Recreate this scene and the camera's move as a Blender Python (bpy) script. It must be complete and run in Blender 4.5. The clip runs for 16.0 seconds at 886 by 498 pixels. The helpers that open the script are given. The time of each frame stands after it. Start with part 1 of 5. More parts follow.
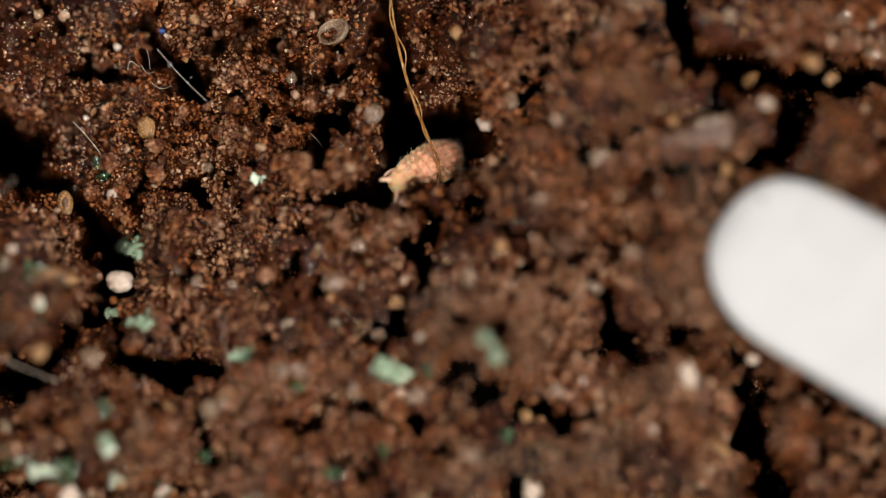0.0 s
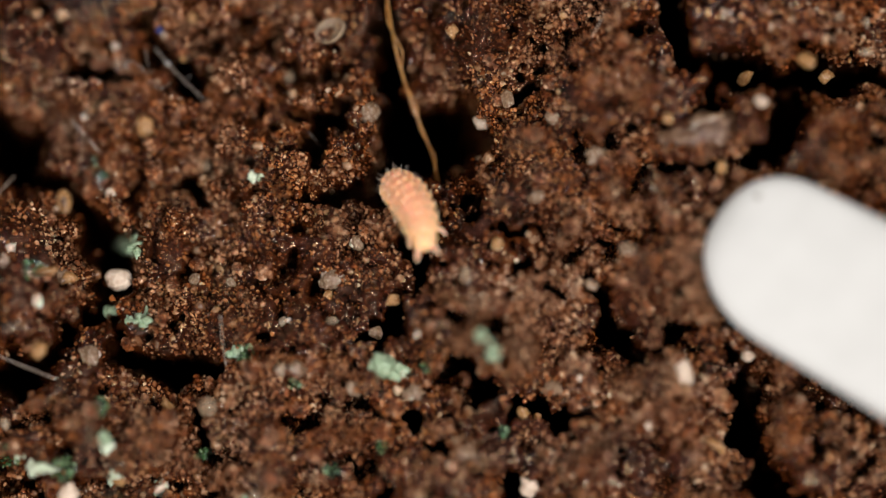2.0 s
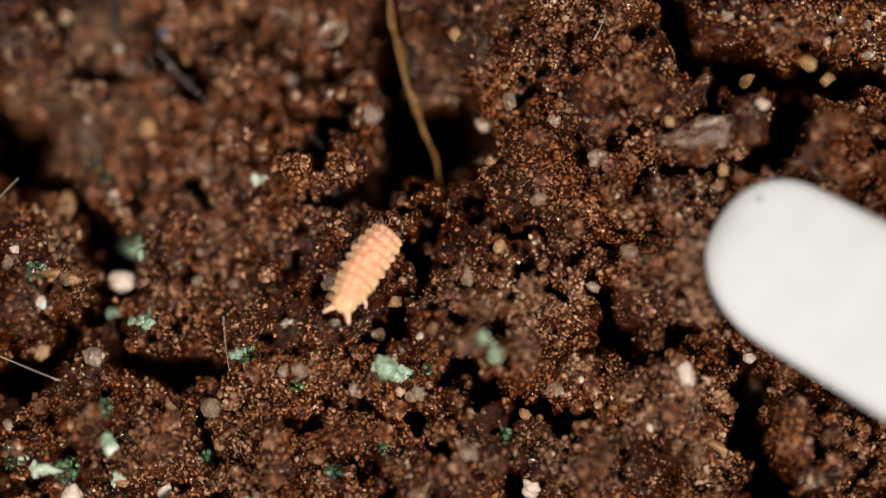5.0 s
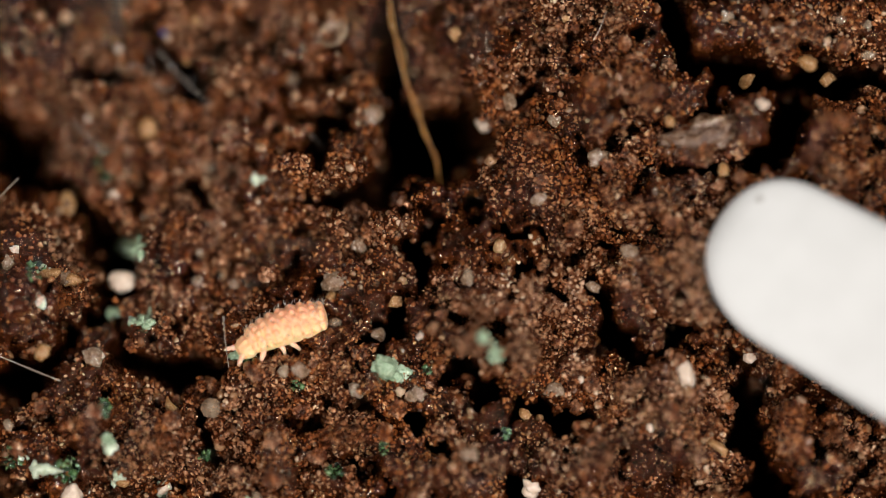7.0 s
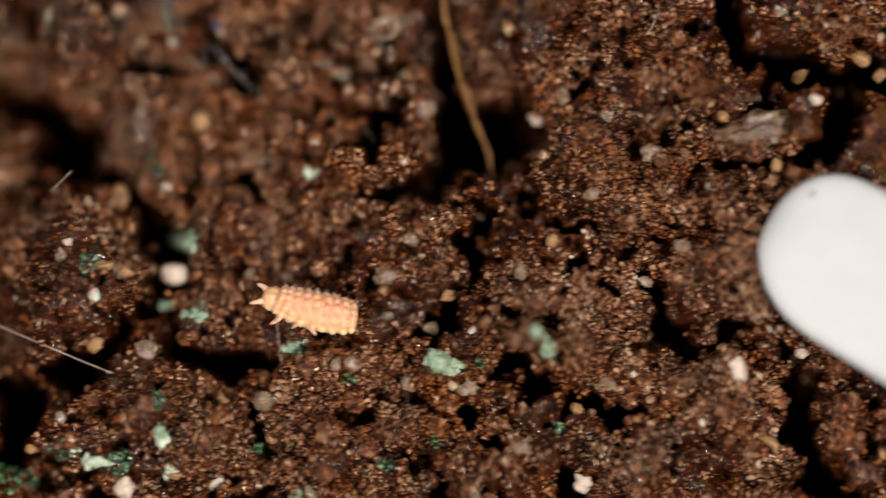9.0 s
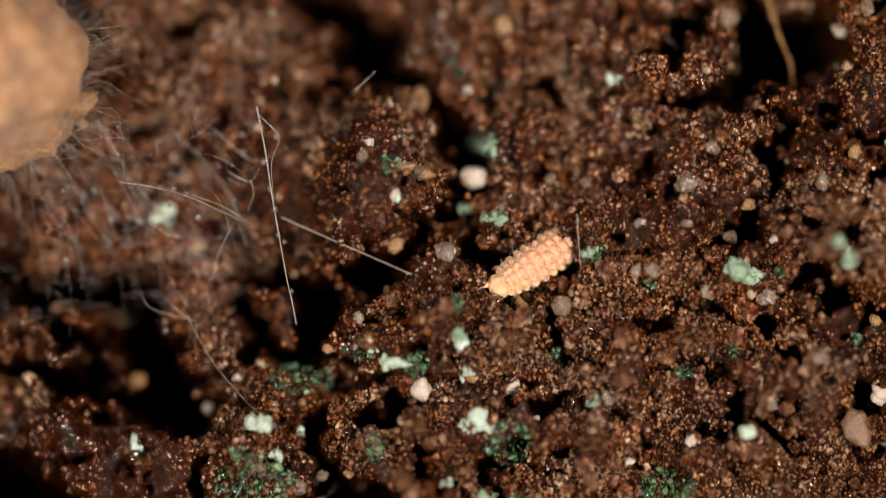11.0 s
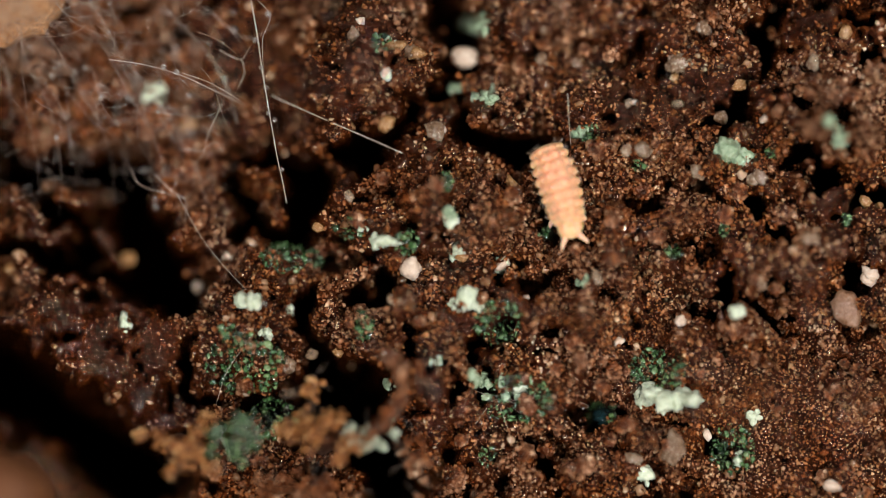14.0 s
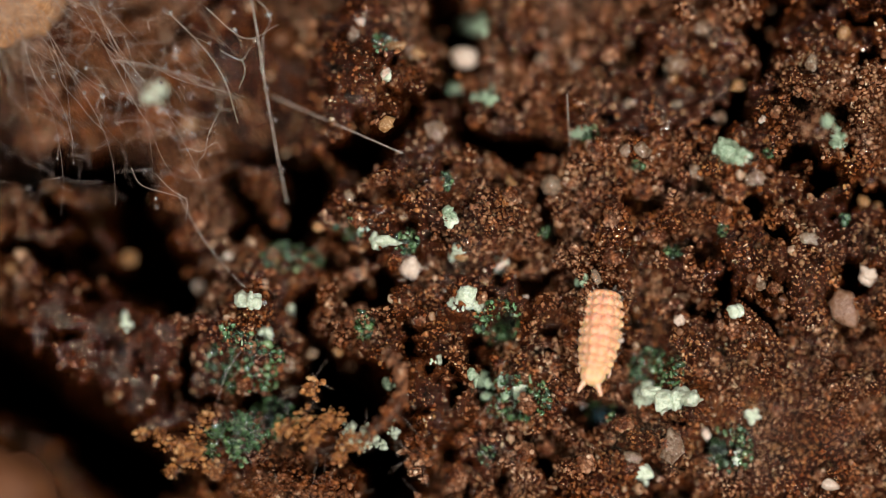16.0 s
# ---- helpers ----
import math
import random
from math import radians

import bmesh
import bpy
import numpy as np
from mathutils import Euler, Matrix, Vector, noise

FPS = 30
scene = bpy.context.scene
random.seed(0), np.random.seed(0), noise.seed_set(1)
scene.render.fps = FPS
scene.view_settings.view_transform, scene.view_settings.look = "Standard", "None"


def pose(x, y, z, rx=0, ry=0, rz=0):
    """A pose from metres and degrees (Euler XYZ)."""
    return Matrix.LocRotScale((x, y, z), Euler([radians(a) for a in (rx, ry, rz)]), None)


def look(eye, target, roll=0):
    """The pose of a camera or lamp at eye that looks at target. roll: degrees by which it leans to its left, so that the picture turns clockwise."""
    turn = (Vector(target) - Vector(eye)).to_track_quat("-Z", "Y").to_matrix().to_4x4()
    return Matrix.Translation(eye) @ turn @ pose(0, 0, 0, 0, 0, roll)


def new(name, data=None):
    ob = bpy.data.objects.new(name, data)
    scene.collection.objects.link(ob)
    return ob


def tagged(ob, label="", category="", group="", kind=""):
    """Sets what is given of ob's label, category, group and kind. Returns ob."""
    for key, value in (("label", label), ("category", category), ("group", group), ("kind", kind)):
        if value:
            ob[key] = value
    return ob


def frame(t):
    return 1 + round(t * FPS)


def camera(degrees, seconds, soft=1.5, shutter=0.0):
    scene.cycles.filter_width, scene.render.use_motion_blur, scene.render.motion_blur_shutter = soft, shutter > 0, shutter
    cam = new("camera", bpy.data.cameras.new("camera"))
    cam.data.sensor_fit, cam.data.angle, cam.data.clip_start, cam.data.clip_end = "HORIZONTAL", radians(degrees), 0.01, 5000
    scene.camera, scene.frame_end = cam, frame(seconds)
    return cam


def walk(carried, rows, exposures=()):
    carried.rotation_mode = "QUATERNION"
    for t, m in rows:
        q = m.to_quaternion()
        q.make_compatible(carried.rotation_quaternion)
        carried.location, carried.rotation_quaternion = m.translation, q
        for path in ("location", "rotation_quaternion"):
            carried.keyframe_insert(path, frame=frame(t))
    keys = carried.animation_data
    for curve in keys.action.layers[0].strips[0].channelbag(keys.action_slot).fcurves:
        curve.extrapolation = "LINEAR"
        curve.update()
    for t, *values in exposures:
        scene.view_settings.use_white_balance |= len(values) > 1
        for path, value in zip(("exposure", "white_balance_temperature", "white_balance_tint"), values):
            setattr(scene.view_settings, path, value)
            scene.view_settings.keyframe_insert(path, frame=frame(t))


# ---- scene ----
MM = 0.001
TILT = radians(4)
UNIT = 60.3          # plan units to the millimetre
REACH = 250.0        # millimetres from the lens to the soil

# ---- camera: a macro lens carried a hand's length above the soil ----
cam = camera(5.954, 16.0, soft=0.6, shutter=0.5)
cam.data.dof.use_dof = True
cam.data.dof.focus_distance = REACH * MM
cam.data.dof.aperture_fstop = 10.5


def station(size, lean, across, down):
    """Where the camera stands: relative size, lean in degrees, and slip of the view in plan units."""
    c, s = math.cos(radians(lean)), math.sin(radians(lean))
    x = -(c * across + s * down) / size / UNIT
    y = (c * down - s * across) / size / UNIT
    target = Vector((x, y * math.cos(TILT), y * math.sin(TILT))) * MM
    return look(target + Vector((0, -math.sin(TILT), math.cos(TILT))) * (REACH / size * MM), target, lean)


VIEW_A = station(1, 0, 0, 0)
VIEW_B = station(1.001, 1.73, 610.4, -379.3)
walk(cam, [
    (0.0, station(1.0079, 0.05, 1.6, 0.1)),
    (0.5, station(1.0074, 0.05, 1.1, 0.2)),
    (1.0, station(1.0071, 0.05, 2.0, -2.9)),
    (1.5, station(1.0054, 0.05, 0.3, -3.8)),
    (2.0, station(1.0029, -0.03, -4.1, -3.7)),
    (2.5, station(1.0007, 0, -2.7, -1.7)),
    (3.0, station(1.0, 0, -1.5, -1.6)),
    (3.5, station(1.0, 0, 0, 0)),
    (6.5, station(1.0, 0, 0, 0)),
    (7.5, station(1.0, 0, 0.4, 0)),
    (8.6, station(1.0, 0, 2, 0)),
    (8.8, station(1.0, 0.08, 30, -4)),
    (9.0, station(0.9992, 0.22, 93.5, -10.5)),
    (9.5, station(1.0, 0.68, 357.9, -18.6)),
    (9.7, station(1.0, 0.86, 463.4, -21.6)),
    (10.2, station(1.0, 1.2, 596, -52)),
    (11.0, station(1.0, 1.5, 628, -170)),
    (11.8, station(1.0005, 1.64, 614.9, -289.4)),
    (12.0, station(1.001, 1.70, 614.6, -315.6)),
    (12.5, station(1.001, 1.73, 610.4, -379.3)),
    (13.0, station(1.0007, 1.72, 610.1, -379.1)),
    (13.5, station(1.0007, 1.72, 611.6, -380.7)),
    (14.0, station(1.0, 1.75, 611.9, -381.4)),
    (14.5, station(1.0, 1.74, 610.3, -378.6)),
    (15.0, station(1.0006, 1.74, 608.9, -374.7)),
    (15.5, station(0.9987, 1.73, 611.9, -384.1)),
    (16.0, station(0.9962, 1.77, 609.3, -380.2)),
])

# ---- light: a ring of diffused flash lamps round the lens, and the dim room ----
RING = 0.14
world = bpy.data.worlds.new("room")
scene.world = world
world.use_nodes = True
world.node_tree.nodes["Background"].inputs[0].default_value = (1.0, 0.92, 0.84, 1)
world.node_tree.nodes["Background"].inputs[1].default_value = 0.008


def flash(name, eye, target, size, watts, colour):
    data = bpy.data.lights.new(name, "AREA")
    data.shape, data.size, data.energy, data.color = "DISK", size, watts, colour
    ob = new(name, data)
    ob.matrix_world = look(eye, target)
    return ob


for k in range(6):
    turn = math.tau * (k + 0.5) / 6
    watts = 0.166 * (1 + 0.6 * math.cos(turn + radians(60)))
    flash("ring_flash", (-0.004 + RING * math.cos(turn), -0.003 + RING * math.sin(turn), 0.18), (-0.004, -0.003, 0), 0.016, watts, (1.0, 0.96, 0.91))
scene.view_settings.exposure = 0.0


# ---- materials ----
def nodes_of(name):
    m = bpy.data.materials.new(name)
    m.use_nodes = True
    return m, m.node_tree.nodes, m.node_tree.links, m.node_tree.nodes["Principled BSDF"]


def ramp_node(nodes, stops):
    r = nodes.new("ShaderNodeValToRGB")
    els = r.color_ramp.elements
    while len(els) < len(stops):
        els.new(0.5)
    for e, (p, c) in zip(els, stops):
        e.position, e.color = p, (*c, 1)
    return r


def noise_node(nodes, links, co, size_mm, detail=3):
    n = nodes.new("ShaderNodeTexNoise")
    n.inputs["Scale"].default_value = 1 / (size_mm * MM)
    n.inputs["Detail"].default_value = detail
    links.new(co.outputs["Object"], n.inputs["Vector"])
    return n


def mixed(nodes, links, kind, fac, a, b):
    x = nodes.new("ShaderNodeMix")
    x.data_type, x.blend_type = "RGBA", kind
    x.inputs[0].default_value = fac
    links.new(a, x.inputs[6])
    links.new(b, x.inputs[7])
    return x


def grainy(name, stops, coarse=1.2, fine=0.15, rough=(0.25, 0.6), bump_mm=0.03, bump_size=0.08, bump_detail=4,
           specular=0.5, island=False, per_object=False, sss=0.0, glassy=0.0, film=0.0, glint=(1, 1, 1), patchy=0.0, second=None, wet=(0.07, 1.7), ior=1.5):
    """A mottled natural surface: colour at two scales, uneven gloss, fine relief."""
    m, nodes, links, p = nodes_of(name)
    co = nodes.new("ShaderNodeTexCoord")
    big, small = noise_node(nodes, links, co, coarse), noise_node(nodes, links, co, fine)
    add = nodes.new("ShaderNodeMath")
    add.operation = "MULTIPLY_ADD"
    add.inputs[1].default_value = 0.55
    half = nodes.new("ShaderNodeMath")
    half.operation = "MULTIPLY"
    half.inputs[1].default_value = 0.45
    if island or per_object:
        src = nodes.new("ShaderNodeNewGeometry" if island else "ShaderNodeObjectInfo")
        value = src.outputs["Random Per Island" if island else "Random"]
        half.inputs[1].default_value = 0.25
        add.inputs[1].default_value = 0.75
        links.new(value, add.inputs[0])
        if patchy:
            add.inputs[1].default_value = 0.62
            shift = nodes.new("ShaderNodeMath")
            shift.operation = "MULTIPLY_ADD"
            shift.inputs[1].default_value, shift.inputs[2].default_value = patchy, 0.065 - patchy / 2
            links.new(big.outputs["Fac"], shift.inputs[0])
            links.new(shift.outputs[0], half.inputs[2])
            half.operation = "MULTIPLY_ADD"
    else:
        links.new(big.outputs["Fac"], add.inputs[0])
    links.new(small.outputs["Fac"], half.inputs[0])
    links.new(half.outputs[0], add.inputs[2])
    ramp = ramp_node(nodes, stops)
    links.new(add.outputs[0], ramp.inputs[0])
    if second:
        other = ramp_node(nodes, second)
        links.new(add.outputs[0], other.inputs[0])
        where = noise_node(nodes, links, co, 2.4, 4)
        edge = nodes.new("ShaderNodeMapRange")
        edge.inputs["From Min"].default_value, edge.inputs["From Max"].default_value = 0.44, 0.6
        links.new(where.outputs["Fac"], edge.inputs["Value"])
        both = mixed(nodes, links, "MIX", 0.5, ramp.outputs[0], other.outputs[0])
        links.new(edge.outputs[0], both.inputs[0])
        links.new(both.outputs[2], p.inputs["Base Color"])
    else:
        links.new(ramp.outputs[0], p.inputs["Base Color"])
    gloss = nodes.new("ShaderNodeMapRange")
    gloss.inputs["To Min"].default_value, gloss.inputs["To Max"].default_value = rough
    gloss.inputs["From Min"].default_value, gloss.inputs["From Max"].default_value = 0.3, 0.7
    links.new(small.outputs["Fac"], gloss.inputs["Value"])
    links.new(gloss.outputs[0], p.inputs["Roughness"])
    p.inputs["Specular IOR Level"].default_value = specular
    p.inputs["Specular Tint"].default_value = (*glint, 1)
    p.inputs["IOR"].default_value = ior
    if sss:
        p.inputs["Subsurface Weight"].default_value = sss
        p.inputs["Subsurface Radius"].default_value = (1.0, 0.8, 0.65)
        p.inputs["Subsurface Scale"].default_value = 0.12 * MM
    if film:
        p.inputs["Coat Weight"].default_value = film
        p.inputs["Coat Roughness"].default_value = wet[0]
        p.inputs["Coat IOR"].default_value = wet[1]
    if glassy:
        p.inputs["Transmission Weight"].default_value = glassy
        p.inputs["IOR"].default_value = 1.4
    if bump_mm:
        n = noise_node(nodes, links, co, bump_size, bump_detail)
        b = nodes.new("ShaderNodeBump")
        b.inputs["Distance"].default_value = bump_mm * MM
        b.inputs["Strength"].default_value = 0.8
        links.new(n.outputs["Fac"], b.inputs["Height"])
        links.new(b.outputs[0], p.inputs["Normal"])
        if film:
            links.new(b.outputs[0], p.inputs["Coat Normal"])
    return m


GOLD = (1.0, 0.82, 0.66)
AMBER_WATER = (1.0, 0.76, 0.57)
PALE_WATER = (1.0, 0.78, 0.6)
BROWN = [(0.25, (0.0072, 0.001498, 0.0003)), (0.42, (0.0204, 0.004494, 0.001)), (0.57, (0.0504, 0.0123, 0.0028)), (0.72, (0.144, 0.0428, 0.011))]
RUST = [(0.12, (0.01482, 0.002937, 0.0006)), (0.32, (0.0798, 0.01731, 0.0035)), (0.58, (0.1881, 0.05245, 0.0125)), (0.82, (0.3534, 0.1311, 0.045)), (0.96, (0.7068, 0.4406, 0.26))]
DUSTY = [(0.12, (0.0228, 0.007343, 0.003)), (0.32, (0.09348, 0.03252, 0.0135)), (0.58, (0.2166, 0.09336, 0.046)), (0.82, (0.4104, 0.215, 0.122)), (0.96, (0.75, 0.535, 0.37))]
SOIL = grainy("wet_soil", BROWN, 1.3, 0.16, (0.05, 0.11), 0.065, 0.085, specular=0.5, glint=PALE_WATER, bump_detail=0.7, ior=1.75)
CRUMB = grainy("soil_grains", RUST, 1.5, 0.08, (0.2, 0.45), 0.012, 0.05, specular=0.45, island=True, glint=GOLD, patchy=0.9, second=DUSTY, bump_detail=1)
WET_GRAIN = grainy("wet_grains", RUST, 1.5, 0.06, (0.05, 0.14), 0.01, 0.08, specular=0.5, island=True, ior=1.95, sss=0.5, glint=AMBER_WATER, patchy=0.9, second=DUSTY, bump_detail=0.5)
CLOD = grainy("clod_soil", BROWN, 0.9, 0.12, (0.25, 0.6), 0.05, 0.07, glint=GOLD)
SAND = grainy("sand", [(0.1, (0.05, 0.015, 0.0045)), (0.45, (0.13, 0.05, 0.019)), (0.72, (0.26, 0.135, 0.065)), (0.97, (0.56, 0.4, 0.27))], 1, 0.1, (0.12, 0.3), 0.015, 0.06, island=True, sss=0.4, film=0.4)
LOOSE = grainy("loose_sand", [(0.1, (0.06, 0.019, 0.006)), (0.45, (0.15, 0.06, 0.024)), (0.72, (0.28, 0.15, 0.075)), (0.97, (0.58, 0.42, 0.29))], 1, 0.1, (0.12, 0.3), 0.015, 0.06, per_object=True, sss=0.4, film=0.4)
STONE = grainy("brown_stone", [(0.25, (0.1, 0.045, 0.022)), (0.5, (0.2, 0.1, 0.055)), (0.75, (0.33, 0.19, 0.115))], 0.4, 0.08, (0.2, 0.5), 0.05, 0.08, sss=0.2, film=0.2)
QUARTZ = grainy("quartz", [(0.3, (0.16, 0.085, 0.045)), (0.5, (0.36, 0.23, 0.145)), (0.7, (0.62, 0.48, 0.36))], 0.15, 0.06, (0.08, 0.3), 0.04, 0.08, sss=0.3, glassy=0.5, film=0.5)
WHITE_STONE = grainy("white_stone", [(0.25, (0.4, 0.27, 0.19)), (0.65, (0.66, 0.54, 0.44))], 0.3, 0.08, (0.25, 0.5), 0.03, 0.08, sss=0.4, film=0.3)
CLEAR = grainy("clear_grain", [(0.2, (0.55, 0.36, 0.22)), (0.8, (0.8, 0.62, 0.45))], 0.3, 0.06, (0.04, 0.15), 0.02, 0.09, glassy=0.72, film=0.6)
AMBER = grainy("amber_grain", [(0.2, (0.3, 0.13, 0.045)), (0.8, (0.6, 0.36, 0.16))], 0.3, 0.07, (0.12, 0.35), 0.03, 0.07, sss=0.3, glassy=0.35, film=0.1)
PALE_GREEN = grainy("pale_green_crust", [(0.25, (0.26, 0.34, 0.2)), (0.5, (0.55, 0.62, 0.47)), (0.75, (0.8, 0.83, 0.7))], 0.16, 0.06, (0.25, 0.6), 0.06, 0.07, sss=0.3, film=0.3)
MINT = grainy("mint_crust", [(0.25, (0.1, 0.16, 0.08)), (0.5, (0.27, 0.37, 0.24)), (0.75, (0.56, 0.62, 0.46))], 0.16, 0.06, (0.25, 0.6), 0.05, 0.06, sss=0.3, film=0.3)
DARK_GREEN = grainy("algae", [(0.2, (0.01, 0.03, 0.012)), (0.45, (0.03, 0.085, 0.024)), (0.72, (0.06, 0.13, 0.042)), (0.88, (0.18, 0.27, 0.11)), (0.96, (0.42, 0.5, 0.31))], 0.3, 0.08, (0.12, 0.3), 0.03, 0.05, specular=0.8, island=True, film=1.0)
BROWN_CLOD = grainy("brown_clod", [(0.3, (0.08, 0.026, 0.008)), (0.7, (0.19, 0.07, 0.024))], 1.0, 0.15, (0.4, 0.7), 0.03, 0.1)
WOOD = grainy("bark_chip", [(0.25, (0.035, 0.014, 0.006)), (0.5, (0.1, 0.047, 0.022)), (0.75, (0.28, 0.17, 0.1))], 0.3, 0.08, (0.2, 0.45), 0.06, 0.09, film=0.3)
ROOT = grainy("root_skin", [(0.25, (0.12, 0.036, 0.006)), (0.5, (0.3, 0.125, 0.024)), (0.8, (0.52, 0.3, 0.09))], 0.25, 0.06, (0.15, 0.4), 0.05, 0.05, sss=0.2, film=0.4)
ORANGE = grainy("orange_mould", [(0.12, (0.07, 0.02, 0.004)), (0.45, (0.26, 0.085, 0.018)), (0.75, (0.5, 0.21, 0.055)), (0.95, (0.7, 0.47, 0.24))], 0.4, 0.09, (0.3, 0.6), 0.02, 0.05, island=True)
TAN = grainy("tan_fuzz", [(0.3, (0.27, 0.105, 0.038)), (0.5, (0.5, 0.24, 0.1)), (0.7, (0.78, 0.47, 0.26))], 0.5, 0.1, (0.5, 0.8), 0.12, 0.15, sss=0.4)
HYPHA = grainy("hyphae", [(0.3, (0.42, 0.29, 0.21)), (0.55, (0.62, 0.5, 0.42)), (0.7, (0.85, 0.78, 0.72))], 0.3, 0.05, (0.12, 0.3), 0, 0.05, glassy=0.45, specular=0.8)


def droplet_material():
    m, nodes, links, p = nodes_of("water")
    p.inputs["Transmission Weight"].default_value = 0.93
    p.inputs["Base Color"].default_value = (0.92, 0.9, 0.87, 1)
    p.inputs["IOR"].default_value = 1.33
    p.inputs["Roughness"].default_value = 0.02
    p.inputs["Coat Weight"].default_value = 1.0
    p.inputs["Coat Roughness"].default_value = 0.2
    p.inputs["Coat IOR"].default_value = 2.2
    return m


WATER = droplet_material()
# Near-white base: the bright glints of clear droplets are put into the colour.
DEW = grainy("whitened_dew", [(0.2, (0.7, 0.68, 0.66)), (0.8, (0.88, 0.86, 0.84))], 0.3, 0.08, (0.02, 0.06), 0, 0.05, specular=1.0, glassy=0.75, film=1.0, wet=(0.2, 2.2))


def plastic_material():
    m, nodes, links, p = nodes_of("white_plastic")
    co = nodes.new("ShaderNodeTexCoord")
    n = noise_node(nodes, links, co, 1.5)
    r = ramp_node(nodes, [(0.3, (0.535, 0.532, 0.528)), (0.7, (0.58, 0.577, 0.574))])
    links.new(n.outputs["Fac"], r.inputs[0])
    links.new(r.outputs[0], p.inputs["Base Color"])
    p.inputs["Roughness"].default_value = 0.5
    f = noise_node(nodes, links, co, 0.2)
    b = nodes.new("ShaderNodeBump")
    b.inputs["Distance"].default_value = 0.006 * MM
    links.new(f.outputs["Fac"], b.inputs["Height"])
    links.new(b.outputs[0], p.inputs["Normal"])
    return m


PLASTIC = plastic_material()
GREY = grainy("smudge", [(0.3, (0.36, 0.34, 0.33)), (0.7, (0.46, 0.45, 0.44))], 0.3, 0.08, (0.4, 0.6), 0.005, 0.05)


def skin_material(name, low, mid, high):
    """Soft translucent flesh: yellowish below, coral on the raised back."""
    m, nodes, links, p = nodes_of(name)
    co = nodes.new("ShaderNodeTexCoord")
    sep = nodes.new("ShaderNodeSeparateXYZ")
    links.new(co.outputs["Object"], sep.inputs[0])
    n = noise_node(nodes, links, co, 0.3)
    mr = nodes.new("ShaderNodeMapRange")
    mr.inputs["From Min"].default_value, mr.inputs["From Max"].default_value = -0.3 * MM, 0.62 * MM
    links.new(sep.outputs["Z"], mr.inputs["Value"])
    a = nodes.new("ShaderNodeMath")
    a.operation = "MULTIPLY_ADD"
    a.inputs[1].default_value, a.inputs[2].default_value = 0.4, -0.2
    links.new(n.outputs["Fac"], a.inputs[0])
    s = nodes.new("ShaderNodeMath")
    links.new(mr.outputs[0], s.inputs[0])
    links.new(a.outputs[0], s.inputs[1])
    r = ramp_node(nodes, [(0.1, low), (0.55, mid), (0.95, high)])
    links.new(s.outputs[0], r.inputs[0])
    links.new(r.outputs[0], p.inputs["Base Color"])
    p.inputs["Subsurface Weight"].default_value = 0.6
    p.inputs["Subsurface Radius"].default_value = (1.0, 0.5, 0.25)
    p.inputs["Subsurface Scale"].default_value = 0.15 * MM
    p.inputs["Roughness"].default_value = 0.45
    f = noise_node(nodes, links, co, 0.05)
    b = nodes.new("ShaderNodeBump")
    b.inputs["Distance"].default_value = 0.01 * MM
    links.new(f.outputs["Fac"], b.inputs["Height"])
    links.new(b.outputs[0], p.inputs["Normal"])
    return m


SKIN = skin_material("coral_skin", (0.93, 0.66, 0.33), (0.9, 0.52, 0.28), (0.87, 0.4, 0.235))
PALE_SKIN = skin_material("pale_skin", (0.88, 0.52, 0.36), (0.88, 0.5, 0.34), (0.86, 0.42, 0.28))


# ---- mesh helpers: all shapes are given in millimetres ----
def mesh_of(name, verts, faces, material, smooth=True):
    verts = np.asarray(verts, dtype=np.float32).reshape(-1, 3) * MM
    me = bpy.data.meshes.new(name)
    if isinstance(faces, np.ndarray):
        k = faces.shape[1]
        me.vertices.add(len(verts))
        me.vertices.foreach_set("co", verts.ravel())
        me.loops.add(faces.size)
        me.loops.foreach_set("vertex_index", faces.astype(np.int32).ravel())
        me.polygons.add(len(faces))
        me.polygons.foreach_set("loop_start", np.arange(0, faces.size, k, dtype=np.int32))
        me.update(calc_edges=True)
    else:
        me.from_pydata(verts.tolist(), [], faces)
    me.polygons.foreach_set("use_smooth", np.full(len(me.polygons), smooth))
    me.materials.append(material)
    me.update()
    return me


def part(name, shape, material, parent, label="", smooth=True):
    """One mesh object under a thing or a part."""
    ob = new(name, mesh_of(name, shape[0], shape[1], material, smooth))
    ob.parent = parent
    return tagged(ob, label)


def thing(name, shape, material, where, label, category, group="", kind="", turn=0.0, smooth=True):
    ob = new(name, mesh_of(name, shape[0], shape[1], material, smooth))
    ob.location = Vector(where) * MM
    ob.rotation_euler = (0, 0, turn)
    return tagged(ob, label, category, group, kind)


def ico(sub):
    bm = bmesh.new()
    bmesh.ops.create_icosphere(bm, subdivisions=sub, radius=1)
    v = np.array([p.co[:] for p in bm.verts])
    f = np.array([[p.index for p in q.verts] for q in bm.faces])
    bm.free()
    return v, f


ICO = {n: ico(n) for n in (1, 2, 3, 4)}


def joined(shapes):
    vs, fs, k = [], [], 0
    for v, f in shapes:
        vs.append(np.asarray(v))
        fs.extend([[i + k for i in q] for q in (f.tolist() if isinstance(f, np.ndarray) else f)])
        k += len(v)
    return np.concatenate(vs), fs


